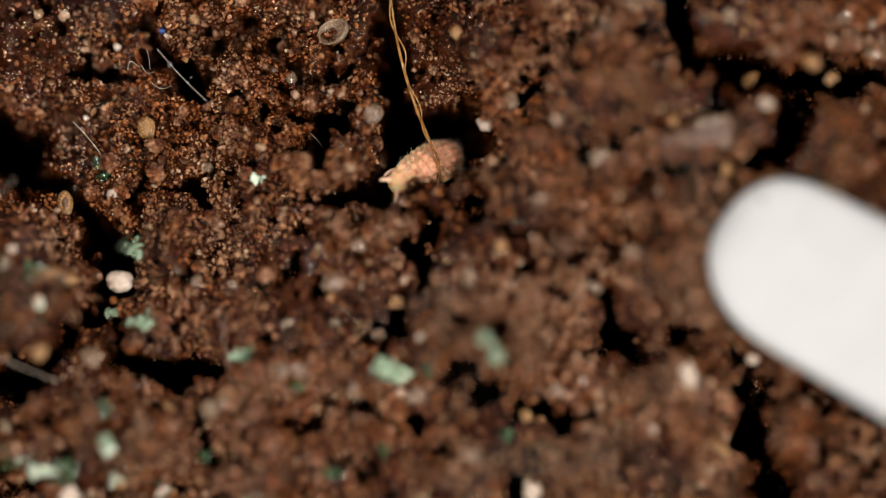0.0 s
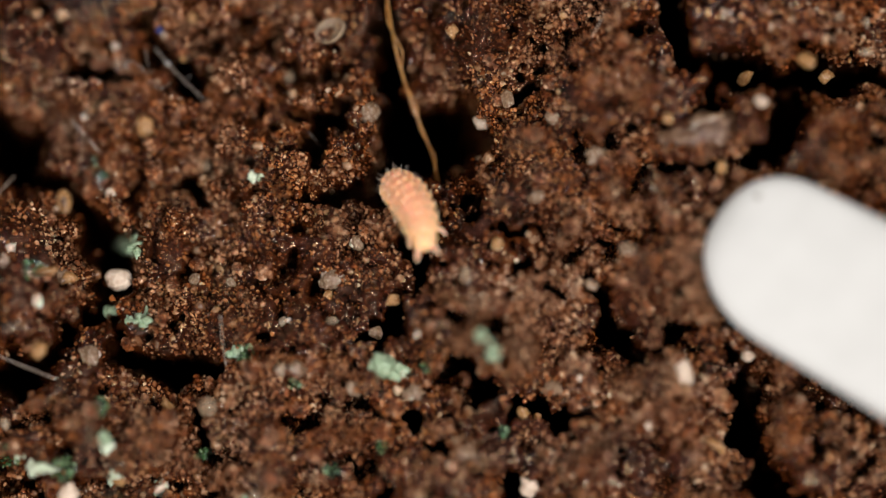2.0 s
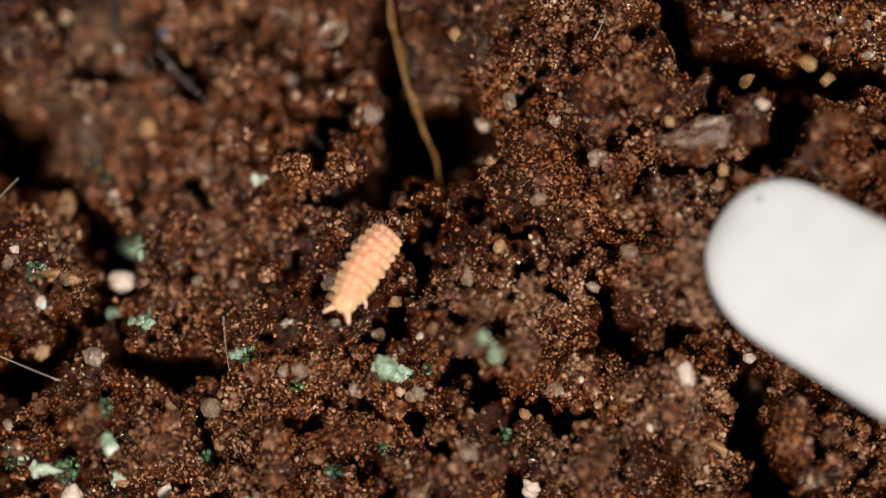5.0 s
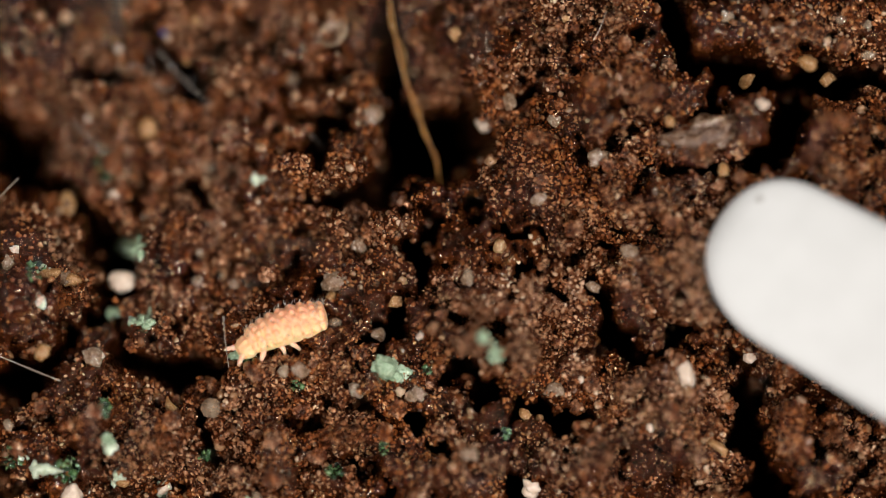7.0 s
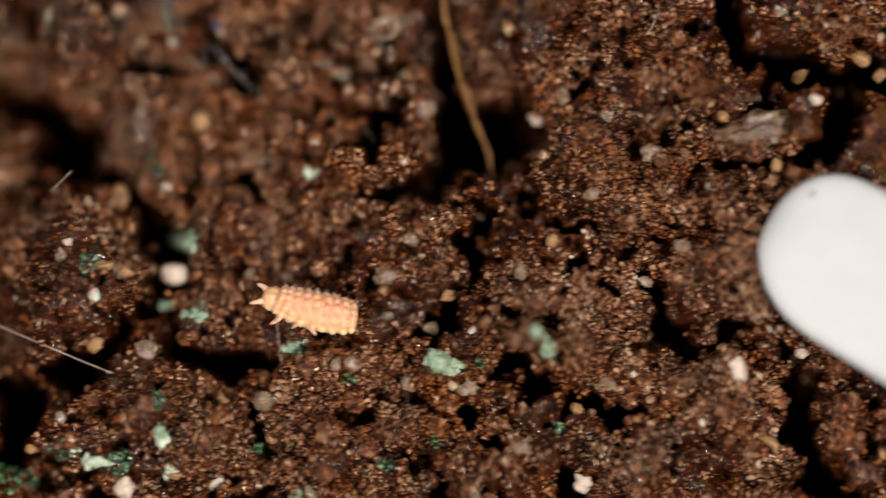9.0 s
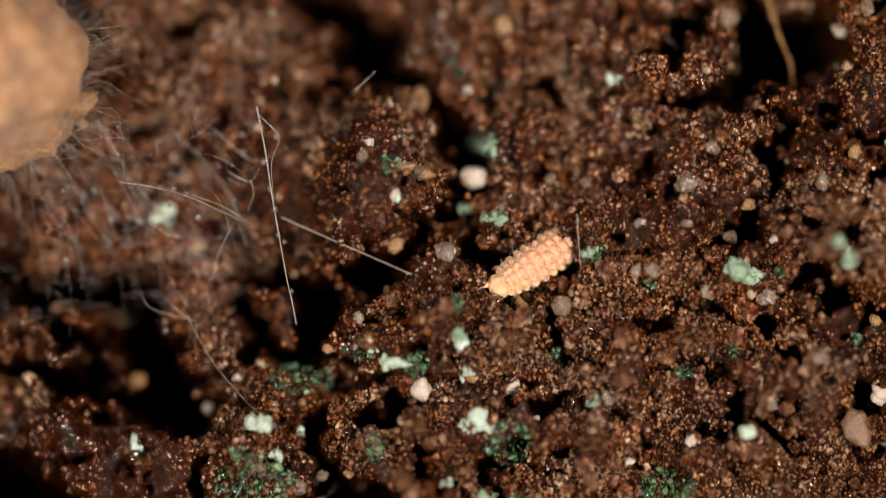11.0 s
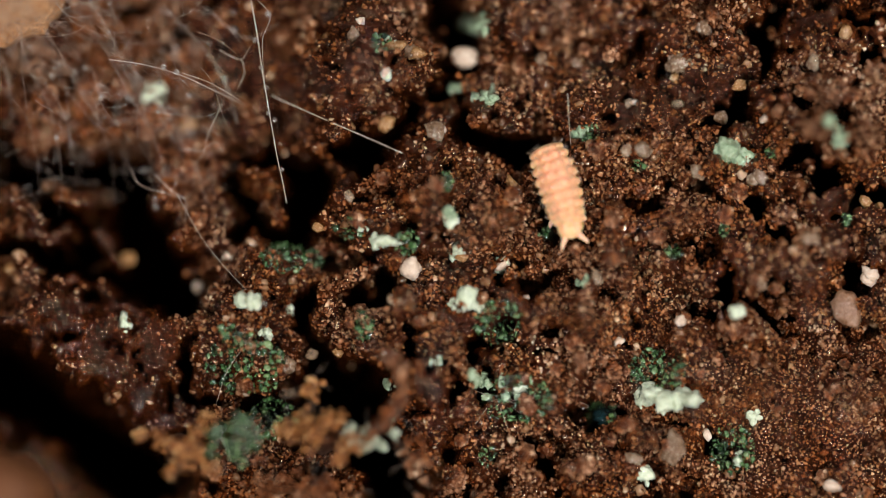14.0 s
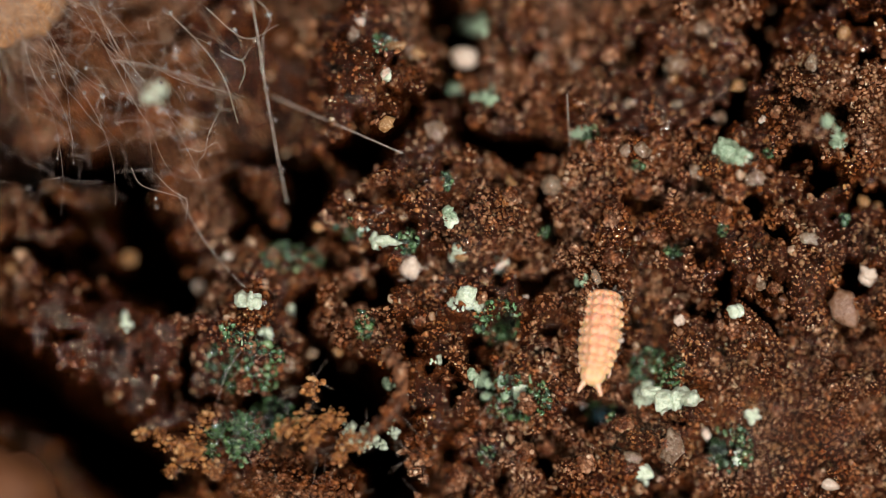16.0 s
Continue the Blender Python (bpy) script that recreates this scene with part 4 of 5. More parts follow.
# ---- threads, droplets and mould ----
THREAD = "fine pale fungal thread hung with dew over soil"
free_strand("white_fibre", "stiff pale fibre lying across soil crumbs", "fibre", HYPHA, B, 1.5, (478, 172, -0.9), (520, 191, -0.5), (600, 226, 0.1), (660, 252, 0.5), (710, 274, 0.4), sides=7, taper=0.6)
free_strand("fungal_thread", THREAD, "fungal thread", HYPHA, B, 1.35, (436, -25, 0.3), (452, 60, 0.25), (462, 130, 0.2), (474, 200, 0.1), (488, 280, 0.0), (497, 320, -0.1), (505, 362, -0.4), sides=7, taper=0.7, group=THREAD)
free_strand("fungal_thread", THREAD, "fungal thread", HYPHA, B, 0.6, (440, -10, 0.3), (475, 30, 0.3), (462, 75, 0.2), (466, 150, 0.1), taper=0.6, group=THREAD)
free_strand("fungal_thread", THREAD, "fungal thread", HYPHA, B, 0.85, (190, 108, 0.1), (255, 118, 0.0), (320, 137, 0.0), (380, 165, -0.3), (430, 188, -0.9), taper=0.6, group=THREAD)
free_strand("fungal_thread", THREAD, "fungal thread", HYPHA, B, 0.6, (320, 132, 0.0), (370, 150, 0.0), (425, 182, -0.2), taper=0.6, group=THREAD)
free_strand("fungal_thread", THREAD, "fungal thread", HYPHA, B, 0.8, (1003, 168, 0.6), (1005, 215, 0.4), (1009, 268, -0.2), taper=0.8, group=THREAD)
free_strand("fungal_thread", THREAD, "fungal thread", HYPHA, B, 0.5, (310, 345, 0.3), (352, 420, 0.3), (392, 472, 0.3), (430, 512, 0.3), (465, 540, 0.2), taper=0.5, group=THREAD)
free_strand("fungal_thread", THREAD, "fungal thread", HYPHA, B, 0.4, (465, 540, 0.2), (440, 600, 0.3), (400, 660, 0.3), (380, 720, 0.2), taper=0.8, group=THREAD)
free_strand("fungal_thread", THREAD, "fungal thread", HYPHA, B, 0.7, (300, 30, 1.3), (350, 80, 1.3), (392, 140, 1.3), (418, 222, 1.2), taper=0.6, group=THREAD)
free_strand("fungal_thread", THREAD, "fungal thread", HYPHA, B, 0.7, (360, 15, 1.3), (430, 70, 1.3), (490, 45, 1.2), taper=0.6, group=THREAD)
free_strand("fungal_thread", THREAD, "fungal thread", HYPHA, A, 0.8, (280, 90, -2.4), (304, 118, -2.3), (332, 148, -2.3), (372, 186, -2.6), taper=0.8, group=THREAD)
for way in (((228, 128, -2.2), (233, 112, -2.1), (250, 122, -2.2)), ((252, 118, -2.1), (262, 132, -2.1), (276, 130, -2.3)), ((268, 148, -2.2), (288, 160, -2.1), (306, 154, -2.3)), ((262, 92, -2.2), (266, 108, -2.0), (268, 126, -2.1))):
    free_strand("fungal_thread", THREAD, "fungal thread", HYPHA, A, 0.5, *way, taper=0.7, group=THREAD)
free_strand("fungal_thread", THREAD, "fungal thread", HYPHA, A, 0.8, (132, 217, -2.2), (158, 245, -2.2), (182, 275, -2.1), taper=0.7, group=THREAD)
free_strand("fungal_thread", THREAD, "fungal thread", HYPHA, A, 0.7, (545, 235, -1.8), (560, 248, -1.8), (572, 264, -1.9), taper=0.7, group=THREAD)
free_strand("fungal_thread", THREAD, "fungal thread", HYPHA, A, 0.8, (1050, 72, 0.3), (1062, 50, 0.4), (1072, 22, 0.6), taper=0.7, group=THREAD)
free_strand("fungal_thread", THREAD, "fungal thread", HYPHA, A, 0.8, (-4, 352, 0.4), (18, 330, 0.6), (32, 316, 0.6), taper=0.9, group=THREAD)
for hair in range(24):
    rnd = random.Random(hair + 70)
    hu, hv = 900 + rnd.uniform(-45, 60), 722 + rnd.uniform(-25, 25)
    eu, ev = hu + rnd.uniform(-60, 110), hv + rnd.uniform(-40, 40)
    lift = rnd.uniform(-0.05, 0.25)
    mould = free_strand("mould_hair", "fine grey curling mould hair with a droplet over green algae", "mould", HYPHA, B, 0.45,
                        (hu, hv, -0.6), ((2 * hu + eu) / 3, (2 * hv + ev) / 3 - rnd.uniform(0, 25), lift), (eu, ev, lift), (eu + rnd.uniform(-8, 12), ev + rnd.uniform(4, 16), lift - 0.1), taper=0.6, group="mould hairs")
    tip = sum((Vector(v.co) for v in mould.data.vertices[-6:]), Vector()) / 6
    part("droplet", (ICO[2][0] * rnd.uniform(1.8, 3.4) / UNIT, ICO[2][1]), DEW, mould, "small clear droplet whitened to carry its glint").location = tip


def dew(view, u, v, r, toward):
    p = on_level(u, v, view, 0)
    p = on_level(u, v, view, (toward + p.y * math.sin(TILT)) / math.cos(TILT))
    thing("dew_droplet", (ICO[3][0] * 0.8 * r / UNIT, ICO[3][1]), WATER, p, "clear round dew droplet hanging on a fungal thread", "droplet", "dew droplets")


for u, v, r, t in ((449, 74, 7, 0.25), (472, 28, 8, 0.3), (460, 122, 6, 0.2), (468, 158, 7, 0.15), (473, 203, 6, 0.1), (484, 215, 6, 0.1), (496, 303, 6, 0.0), (287, 122, 7, 0.0), (310, 131, 7, 0.0)):
    dew(B, u, v, r, t)
for u, v, r, t in ((297, 25, 7, 1.3), (367, 78, 5, 1.3), (396, 143, 6, 1.3), (223, 175, 5, 1.2), (90, 138, 5, 1.3), (272, 355, 5, 1.2), (273, 370, 6, 1.2), (465, 540, 6, 1.0), (410, 24, 5, 1.3)):
    dew(B, u, v, r, t)
for u, v, r, t in ((303, 118, 7, -2.3), (334, 149, 4, -2.3), (340, 140, 3, -2.2)):
    dew(A, u, v, r, t)


def web():
    """The fine web of fungal threads spreading from the tan tuft, hung with droplets."""
    rnd = random.Random(21)
    made, drops = [], []

    def place(u, v, r):
        p = on_level(u, v, B, 0)
        return on_level(u, v, B, (r + p.y * math.sin(TILT)) / math.cos(TILT))

    def thread(u0, v0, a, long, r0, r1, thick, wave):
        pts = []
        drift = rnd.uniform(-0.5, 0.5)
        for i in range(6):
            q = i / 5
            b = a + drift * (q - 0.5)
            u, v = u0 + math.cos(b) * long * q + rnd.uniform(-wave, wave), v0 + math.sin(b) * long * q + rnd.uniform(-wave, wave)
            if u > 440 or v > 385:
                break
            pts.append(place(u, v, r0 + (r1 - r0) * q))
        if len(pts) > 2:
            soft = eased(pts, 4)
            made.append(tube(soft, [thick / UNIT * (1 - 0.7 * k / len(soft)) for k in range(len(soft))], 4))
            for q in soft[2:]:
                if rnd.random() < 0.09:
                    drops.append((ICO[2][0] * (1.0 + 2.6 * rnd.random() ** 2.5) / UNIT + np.array(q[:]), ICO[2][1]))

    # long threads high over the hollow, fine ones in several layers, short sprigs low down
    for k in range(20):
        thread(rnd.uniform(-30, 260), rnd.uniform(-40, 120), rnd.gauss(0.8, 0.45), rnd.uniform(160, 380), rnd.uniform(0.8, 1.5), rnd.uniform(0.7, 1.3), rnd.uniform(0.28, 0.5), 5)
    for k in range(26):
        thread(rnd.uniform(-30, 360), rnd.uniform(-30, 200), rnd.gauss(0.7, 0.7), rnd.uniform(60, 200), rnd.uniform(-0.3, 0.4), rnd.uniform(-0.3, 0.3), rnd.uniform(0.2, 0.36), 4)
    for k in range(46):
        thread(rnd.uniform(-20, 400), rnd.uniform(0, 330), rnd.uniform(0, math.tau), rnd.uniform(40, 140), rnd.uniform(1.6, 3.2), rnd.uniform(1.4, 3.0), rnd.uniform(0.3, 0.55), 8)
    for k in range(70):
        p = place(rnd.uniform(-20, 420), rnd.uniform(0, 370), rnd.choice((rnd.uniform(-1.8, -0.4), rnd.uniform(0.7, 1.4), rnd.uniform(1.4, 2.8))))
        drops.append((ICO[2][0] * (1.2 + 4.2 * rnd.random() ** 3) / UNIT + np.array(p[:]), ICO[2][1]))
        d = Vector((rnd.gauss(0, 1), rnd.gauss(0, 1), rnd.gauss(0, 0.3))).normalized() * rnd.uniform(0.3, 0.9)
        made.append(tube([p, p + d * 0.5 + Vector((0.02, 0.03, 0)), p + d], [0.3 / UNIT, 0.22 / UNIT, 0.1 / UNIT], 4))
    vs, fs = joined(made)
    ob = new("fungal_web", mesh_of("fungal_web", vs, fs, HYPHA))
    tagged(ob, "loose web of fine pale fungal threads hung with dew", "fungal web", kind="stuff")
    tagged(part("dew", joined(drops), DEW, ob, "small clear droplets whitened to carry their glints"), kind="stuff")


web()


def branch(*way):
    free_strand("fungal_branch", "thick pale branching fungal strand with droplets", "fungal thread", HYPHA, B, 0.75, *[(u, v, r - 0.3) for u, v, r in way], sides=8, taper=0.35, group="branching strands", start=0.35)


branch((425, 106, 0.8), (430, 130, 0.9), (419, 160, 0.8)), branch((385, 90, 0.8), (402, 100, 0.9), (425, 108, 0.8), (440, 85, 0.7))
branch((392, 185, 0.9), (382, 205, 0.8), (366, 240, 1.0), (358, 275, 0.9), (346, 292, 0.9), (352, 322, 0.7)), branch((312, 270, 0.8), (330, 266, 0.9), (352, 271, 0.9), (378, 255, 0.8), (392, 272, 0.6))
branch((228, 300, 1.0), (245, 330, 1.0), (290, 345, 1.0), (328, 355, 1.0)), branch((270, 310, 1.0), (300, 340, 1.0), (326, 358, 1.0), (325, 395, 1.0))
branch((262, 60, 0.9), (258, 40, 0.9), (275, 30, 0.9))


def big_lump(name, label, category, material, u, v, wide, top, seed, rough=0.25):
    """A tall clod that stands up towards the lens."""
    p = on_level(u, v, B, top)
    ground_z = -3.0
    tall = (top - ground_z) / 2
    sh = lump(wide / UNIT, wide / UNIT, 1.0, 4, rough, 1.8, seed)
    sh[0][:, 2] = np.sign(sh[0][:, 2]) * np.abs(sh[0][:, 2]) ** 0.6 * tall
    thing(name, sh, material, (p.x, p.y, ground_z + tall), label, category)


def mould_tuft():
    """A broad tan mound of mould, overgrown with fine curling hairs."""
    rnd = random.Random(41)
    root = new("mould_tuft")
    p = on_level(-42, -92, B, 1.0)
    root.location = Vector((p.x, p.y, -3.0)) * MM
    tagged(root, "big soft tan mound of mould with a fuzzy halo", "mould")
    core = lump(2.8, 2.9, 1.0, 4, 0.22, 1.8, 41)
    cv = core[0].copy()
    cv[:, 2] = np.sign(cv[:, 2]) * np.abs(cv[:, 2]) ** 0.8 * 3.2
    part("core", (cv + np.array([0, 0, 3.1]), core[1]), TAN, root)
    fuzz = []
    for k in range(1500):
        w, q = rnd.uniform(0, math.tau), math.sqrt(rnd.uniform(0.05, 1))
        a = Vector((math.cos(w) * q * 2.4, math.sin(w) * q * 2.4, 3.1 + 3.0 * max(0.0, 1 - q * q) ** 0.45 - rnd.uniform(0, 2.6) * (q > 0.85)))
        d = Vector((math.cos(w) * q + rnd.gauss(0, 0.5), math.sin(w) * q + rnd.gauss(0, 0.5), rnd.gauss(0.2, 0.4))).normalized() * (0.5 + 2.4 * rnd.random() ** 2.5)
        side = Vector((rnd.gauss(0, 0.2), rnd.gauss(0, 0.2), rnd.gauss(0, 0.2))) * d.length
        fuzz.append(tube(eased([a, a + d * 0.35 + side, a + d * 0.7 + side * 0.4, a + d], 3), [0.011 - 0.0008 * n for n in range(10)], 3))
    tagged(part("fuzz", joined(fuzz), HYPHA, root, "halo of fine pale hairs"), kind="stuff")
    chip = lump(0.75, 0.42, 0.28, 3, 0.5, 2.0, 46, 0.9)
    q = on_level(118, -32, B, 0.55)
    thing("amber_chip", chip, AMBER, (q.x, q.y, q.z), "glassy orange amber chip lying on tan mould", "chip", turn=radians(15))


mould_tuft()
big_lump("soil_clod", "smooth rounded brown clod of soil standing up", "clod", BROWN_CLOD, -52, 932, 145, 5.0, 42, 0.15)


def mould_heap(label, u, v, wide, high, top, count, material, seed):
    """A heap of crumbs grown together, on a foot of soil."""
    rnd = random.Random(seed)
    p = on_level(u, v, B, top)
    root = new("mould_heap")
    root.location = Vector((p.x, p.y, p.z)) * MM
    tagged(root, label, "mould")
    foot = lump(wide * 0.6 / UNIT, high * 0.6 / UNIT, 2.2, 3, 0.3, 1.8, seed)
    part("foot", (foot[0] + np.array([0, 0, -2.3]), foot[1]), CLOD, root, "dark soil foot")
    made = []
    knots = [(rnd.gauss(0, 0.55) * wide / UNIT, rnd.gauss(0, 0.55) * high / UNIT, rnd.uniform(-0.4, 0.15), rnd.uniform(0.6, 1.3)) for _ in range(16)]
    for k in range(count * 9):
        kx, ky, kz, size = knots[k % 16]
        d = Vector((rnd.gauss(0, 1), rnd.gauss(0, 1), rnd.gauss(0, 1))).normalized() * size * rnd.uniform(0.3, 1.05) * 0.34 * wide / UNIT
        r = (1.2 + 3.6 * rnd.random() ** 3) / UNIT
        sh = lump(r * rnd.uniform(0.7, 1.6), r, r, 1, 0.6, 1.7, seed * 31 + k)
        made.append((sh[0] + np.array([kx + d.x, ky + d.y, kz + d.z]), sh[1]))
    hairs = []
    for k in range(8):
        kx, ky, kz, size = knots[k % 9]
        a, long = rnd.uniform(0, math.tau), rnd.uniform(20, 60) / UNIT
        tip = Vector((kx + math.cos(a) * long, ky + math.sin(a) * long, kz + rnd.uniform(0, 0.5)))
        hairs.append(tube(eased([(kx, ky, kz), (kx + math.cos(a) * long * 0.5, ky + math.sin(a) * long * 0.5, kz + 0.4), tip], 4), 0.22 / UNIT, 5))
    tagged(part("fuzz", joined(hairs), HYPHA, root, "fine pale mould hairs"), kind="stuff")
    tagged(part("crumb_mass", joined(made), material, root), kind="stuff")
    return root


mould_heap("orange crumbly mould heap on a dark soil foot", 572, 778, 58, 40, 0.8, 150, ORANGE, 51)

mould_heap("dark sparkling crumb heap along a ledge", 520, 868, 90, 14, 0.4, 80, CRUMB, 58)
mould_heap("orange brown crumbly mould heap with pale specks", 318, 795, 54, 46, 0.75, 130, ORANGE, 52)
mould_heap("grey green crumbly mould heap with dark pits", 415, 775, 52, 38, 0.7, 120, DARK_GREEN, 53)
mould_heap("small pale green and orange mould heap", 645, 780, 32, 22, 0.8, 50, PALE_GREEN, 54)
mould_heap("small orange crumb heap at the edge of a hole", 548, 695, 18, 20, 0.7, 26, ORANGE, 55)
mould_heap("tan and green crumb heap on soil", 735, 815, 26, 40, 0.6, 50, CRUMB, 56)


def crumb_stalk():
    """A curved stalk crusted with grains."""
    rnd = random.Random(5)
    way = [(650, 772), (685, 745), (706, 715), (710, 680), (702, 650), (684, 634)]
    pts = eased([on_level(u, v, B, 1.25) for u, v in way], 6)
    base = pts[0].copy()
    root = new("crusted_stalk")
    root.location = base * MM
    tagged(root, "curved dark stalk crusted with brown and green grains", "stalk")
    n = len(pts)
    part("core", tube([q - base for q in pts], [0.2 - 0.1 * i / n for i in range(n)], 8), CLOD, root)
    made = []
    for q in pts:
        for k in range(5):
            r = rnd.uniform(0.03, 0.09)
            sh = lump(r, r * 1.2, r, 2, 0.4, 1.7, rnd.randint(0, 9999))
            made.append((sh[0] + np.array((q - base + Vector((rnd.gauss(0, 0.1), rnd.gauss(0, 0.1), rnd.gauss(0.05, 0.08))))[:]), sh[1]))
    tagged(part("grain_crust", joined(made), CRUMB, root), kind="stuff")


crumb_stalk()


def loose_crumbs():
    """Larger crumbs that can be told apart."""
    rnd = random.Random(77)
    kinds = []
    for k in range(8):
        core = lump(0.85, 0.72, 0.64, 2, 0.5, 1.8, 600 + k, 0.2)
        shapes = [core]
        for q in range(46):
            at = core[0][rnd.randrange(len(core[0]))]
            r = rnd.uniform(0.16, 0.32)
            shapes.append((ICO[1][0] * np.array([r * rnd.uniform(0.7, 1.3), r, r * rnd.uniform(0.7, 1.3)]) + at * 0.98, ICO[1][1]))
        vs, fs = joined(shapes)
        kinds.append(mesh_of("crumb_shape", vs * 1000 * MM, np.array(fs), CRUMB, False))
    made = 0
    while made < 260:
        x, y = rnd.uniform(-24, 13.5), rnd.uniform(-14, 7.5)
        z = float(height(np.array([x]), np.array([y]))[0])
        if z < float(swell(np.array([x]), np.array([y]))[0]) - 0.5 or float(bare(np.array([x]), np.array([y]))[0]) > 0.6:
            continue
        ob = new("soil_crumb", kinds[made % 8])
        r = rnd.uniform(0.16, 0.36)
        ob.location = Vector((x, y, z + 0.25 * r)) * MM
        ob.rotation_euler = (rnd.uniform(0, 6), rnd.uniform(0, 6), rnd.uniform(0, 6))
        ob.scale = (r, r, r)
        tagged(ob, "rounded dark brown crumb of moist soil", "soil crumb", "soil crumbs")
        made += 1


loose_crumbs()


def loose_sand():
    """Larger translucent grains that can be told apart."""
    rnd = random.Random(78)
    kinds = [mesh_of("grain_shape", *lump(0.9 * 1000 * MM, 0.75 * 1000 * MM, 0.7 * 1000 * MM, 2, 0.5, 1.6, 700 + k, 0.9), LOOSE, True) for k in range(10)]
    made = 0
    while made < 290:
        x, y = rnd.uniform(-24, 13.5), rnd.uniform(-14, 7.5)
        z, level, clear = (float(f(np.array([x]), np.array([y]))[0]) for f in (height, swell, bare))
        if z < level - 0.7 or clear > 0.6 or rnd.random() < float(calm(x, y)):
            continue
        ob = new("sand_grain", kinds[made % 10])
        r = 0.11 + 0.13 * rnd.random() ** 2
        ob.location = Vector((x, y, z + 0.15 * r)) * MM
        ob.rotation_euler = (rnd.uniform(0, 6), rnd.uniform(0, 6), rnd.uniform(0, 6))
        ob.scale = (r, r, r)
        tagged(ob, "translucent brown sand grain lodged in soil crumbs", "grain", "sand grains")
        made += 1


loose_sand()


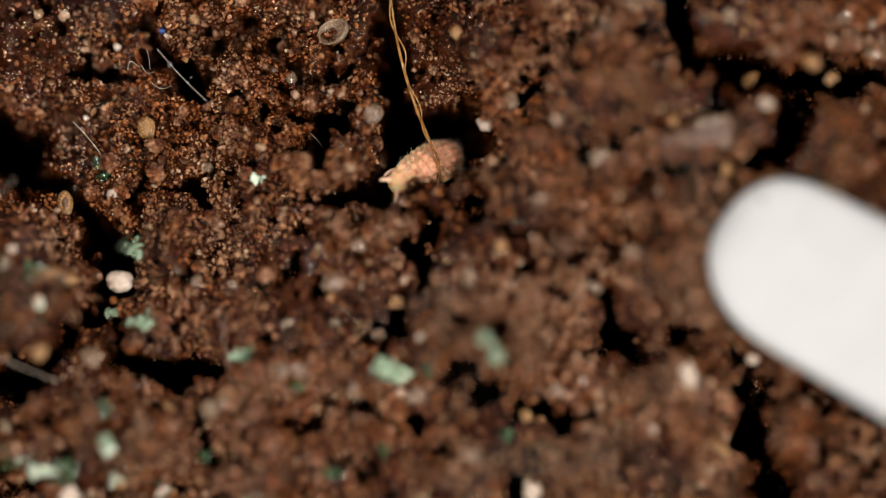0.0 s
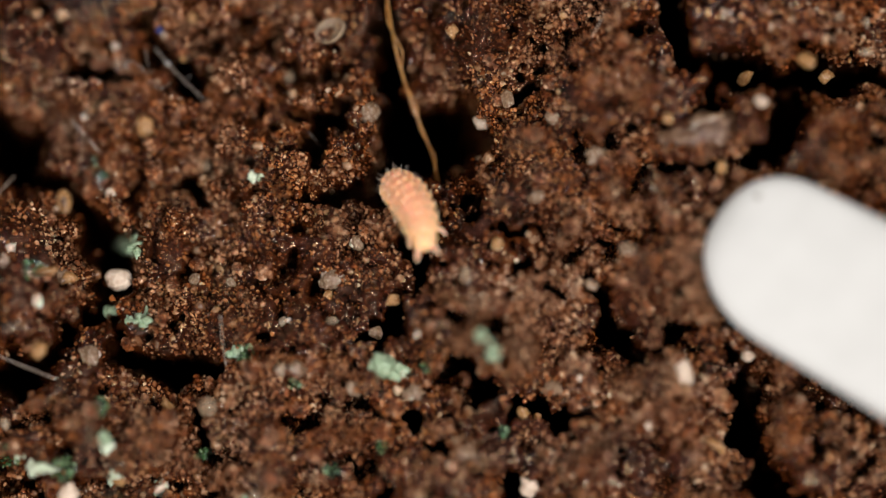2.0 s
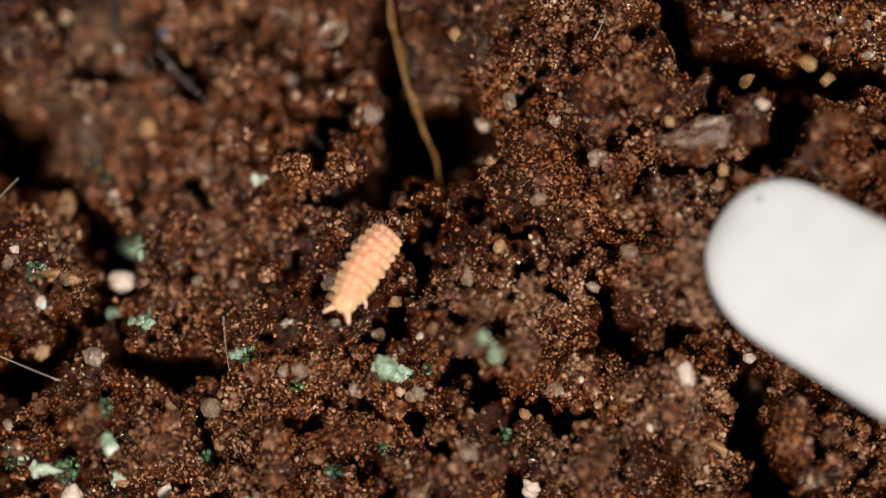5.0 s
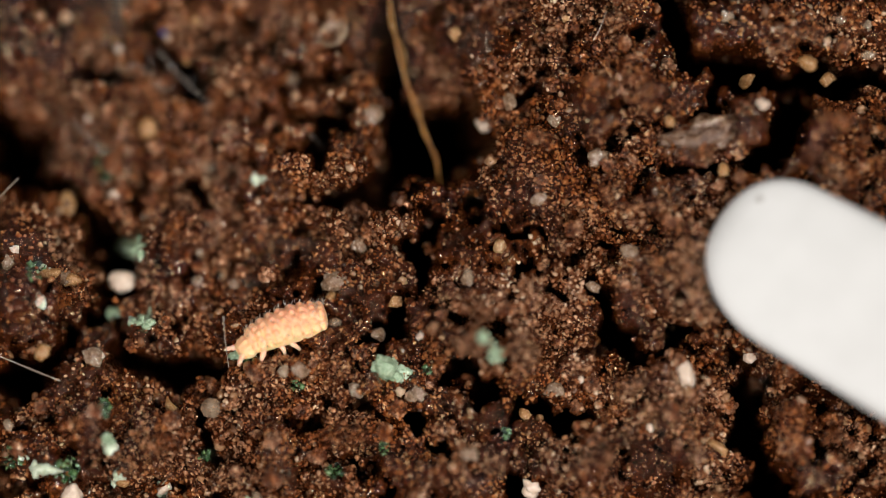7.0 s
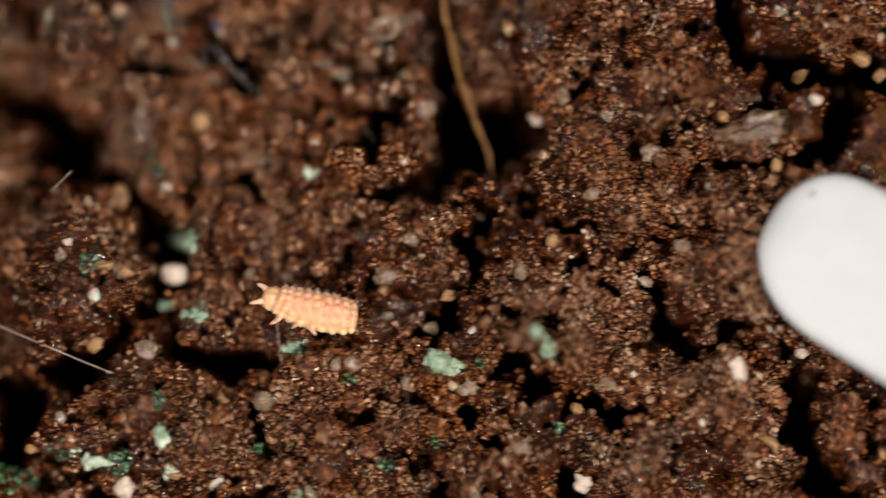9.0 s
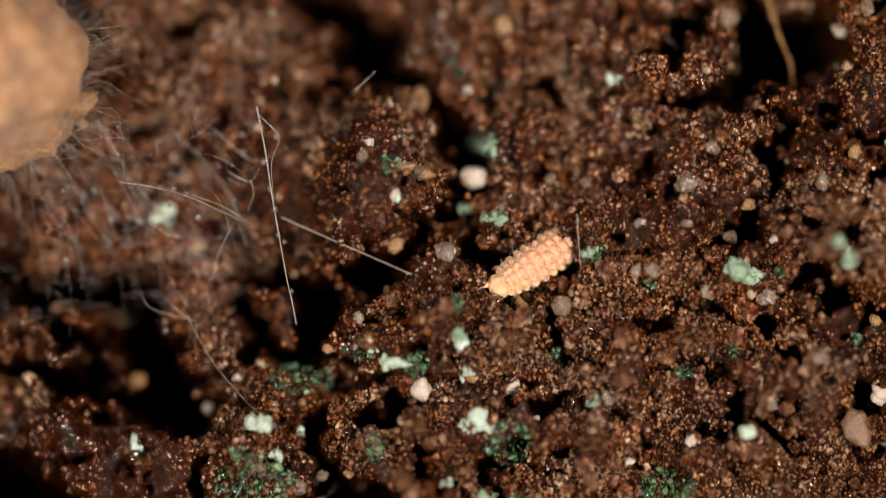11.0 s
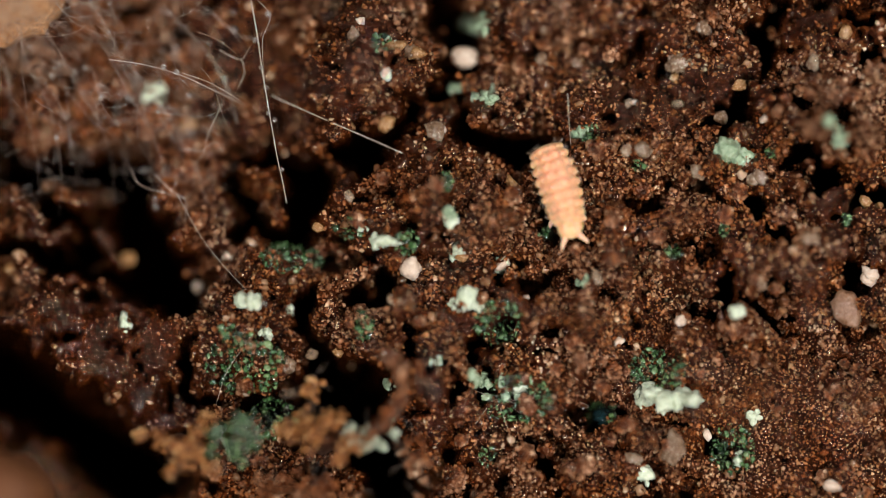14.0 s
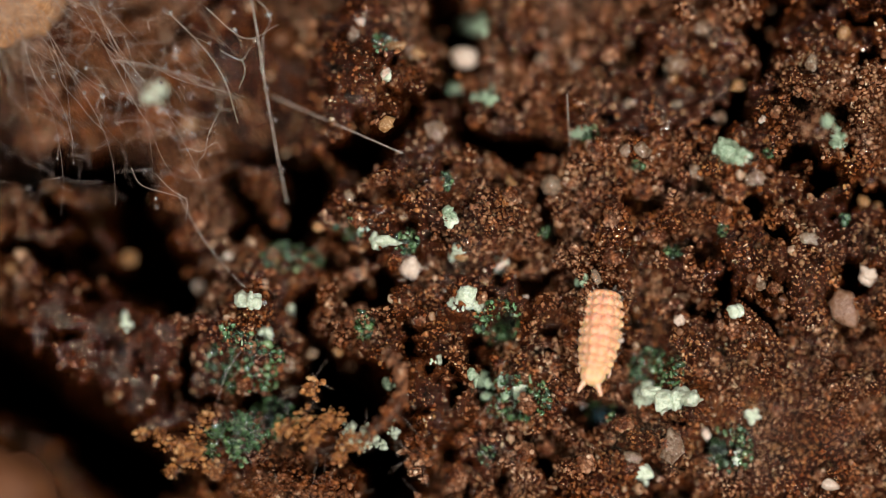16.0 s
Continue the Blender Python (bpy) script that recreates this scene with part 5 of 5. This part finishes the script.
def motions():
    """All that moves on its own: the springtail, its legs and feelers."""
    early = [(0.0, 704, 328, 800, 270, 0), (0.5, 682, 336, 778, 301, 0), (1.0, 642, 370, 752, 302, 0), (1.5, 675, 385, 725, 302, 0),
             (2.0, 757, 432, 697, 312, 0), (2.5, 739, 478, 728, 342, 0), (3.0, 688, 430, 748, 346, 0), (3.5, 663, 442, 736, 346, 0), (4.2, 645, 482, 720, 358, 0)]
    middle = [(6.3, 497, 629, 598, 519, 29), (6.5, 470, 622, 594, 537, 41), (7.0, 424, 614, 574, 557, 44), (7.5, 436, 638, 554, 558, 38), (8.0, 440, 601, 560, 577, 40),
              (8.5, 438, 562, 558, 595, 34), (8.8, 446, 537, 570, 587, 22), (9.0, 470, 526, 630, 566, 22), (9.3, 585, 513, 733, 552, 17), (9.5, 678, 506, 841, 552, 0), (9.7, 777, 499, 930, 545, 0)]
    late = [(11.8, 901, 435, 894, 328, 0), (12.0, 927, 360, 868, 300, 26), (12.5, 990, 298, 858, 252, 42), (13.0, 1017, 328, 880, 254, 30), (13.5, 1006, 378, 914, 254, 12),
            (14.0, 1014, 417, 966, 258, 0), (14.5, 1058, 464, 990, 303, 0), (15.0, 1079, 538, 1004, 382, 0), (15.3, 1086, 572, 1022, 412, 0),
            (15.5, 1072, 611, 1042, 440, 0), (15.8, 1060, 648, 1052, 480, 0), (16.0, 1049, 672, 1070, 520, 0)]
    path = []
    for t, hu, hv, tu, tv, lean in early + middle + late:
        scene.frame_set(frame(t))
        path.append((t, crawl_pose(cam.matrix_world.copy(), hu, hv, tu, tv, lean, min(0.6, 0.1 + 0.3 * t), 1.0 if t <= 3.5 or t in (11.8, 12.0) else 0.7)))
    walk(BUG, path)
    # how the body bends: seconds, turn to its left from tail to head and arch of its back, in degrees
    bends = [(0.0, 5, 10), (0.5, 5, 20), (1.0, 10, 45), (1.3, 10, 45), (1.5, -25, 40), (1.8, -45, 25), (2.0, -40, 15), (2.3, -48, 10), (2.5, -62, 10), (2.8, -70, 25),
             (3.0, -20, 45), (3.3, 0, 45), (3.5, 10, 35), (4.2, 10, 10), (6.3, 12, 5), (6.5, 25, 10), (7.0, 18, 10), (7.5, 48, 15), (8.0, 5, 10), (8.3, -28, 10), (8.5, -40, 10),
             (8.8, -34, 10), (9.0, -25, 5), (9.5, -14, 5), (11.8, 0, 20), (12.0, 8, 25), (12.5, -4, 15), (13.0, -22, 10), (13.5, -38, 5), (13.8, -24, 5), (14.0, -12, 0), (14.5, 4, 0),
             (15.0, -4, 5), (15.5, -16, 5), (16.0, -14, 5)]
    for o in BUG.children:
        at = o.location.x / MM
        walk(o, [(t, bent(at, o.location.z / MM, radians(turn) / 2.5, radians(arch) / 2.5)) for t, turn, arch in bends])
    legs = [o for o in BUG.children_recursive if o.name.split(".")[0] == "leg"]
    feelers = [o for o in BUG.children_recursive if o.name.split(".")[0] == "antenna"]
    for i, o in enumerate(legs):
        base = o.location.copy()
        walk(o, [(k * 0.1, Matrix.Translation(base) @ pose(0, 0, 0, 0, 0, 22 * math.sin(k * 1.45 + i * 2.1))) for k in range(161)])
    for i, o in enumerate(feelers):
        base = o.location.copy()
        walk(o, [(k * 0.25, Matrix.Translation(base) @ pose(0, 0, 0, 0, 8 * math.sin(k * 1.1 + i), 12 * math.sin(k * 0.9 + i * 1.7))) for k in range(65)])


def bent(x, z, left, arch):
    """The pose of a ring of the body, bent round its middle by so much for each millimetre."""
    s = x
    left, arch = left or 1e-6, arch or 1e-6
    sag = 0.55 / left * (1 - math.cos(left * 1.25)) - (1 - math.cos(left * s)) / left
    dip = (1 - math.cos(arch * 1.25)) * 0.4 / arch - (1 - math.cos(arch * s)) / arch
    ahead = math.sin(left * s) / left + math.sin(arch * s) / arch - s
    return pose(ahead * MM, -sag * MM, (z + dip) * MM, 0, math.degrees(arch * s), math.degrees(left * s))


def crawl_pose(view, hu, hv, tu, tv, lean, lift, rear):
    """Stands the springtail on the soil with its head over one plan point and its tail over the other."""
    mu, mv = (hu + tu) / 2, (hv + tv) / 2
    mid = spot_on(lambda x, y: np.maximum(swell(x, y), height(x, y)), mu, mv, view, lift)
    h, t = on_level(hu, hv, view, mid.z), on_level(tu, tv, view, mid.z)
    flat = h - t
    long = min(flat.length, 2.62)
    ahead = flat.normalized() * long + Vector((0, 0, math.sqrt(max(0, 2.66 ** 2 - long ** 2)) * rear))
    ahead.normalize()
    up = Vector((0, 0, 1))
    side = up.cross(ahead).normalized()
    up = ahead.cross(side)
    turn = Matrix((ahead, side, up)).transposed()
    turn = turn @ Matrix.Rotation(radians(lean) * (-1 if flat.x > 0 else 1), 3, "X")
    base = Vector(mid) - turn @ Vector((0.0, 0, 0.62))
    return Matrix.Translation(base * MM) @ turn.to_4x4()


motions()
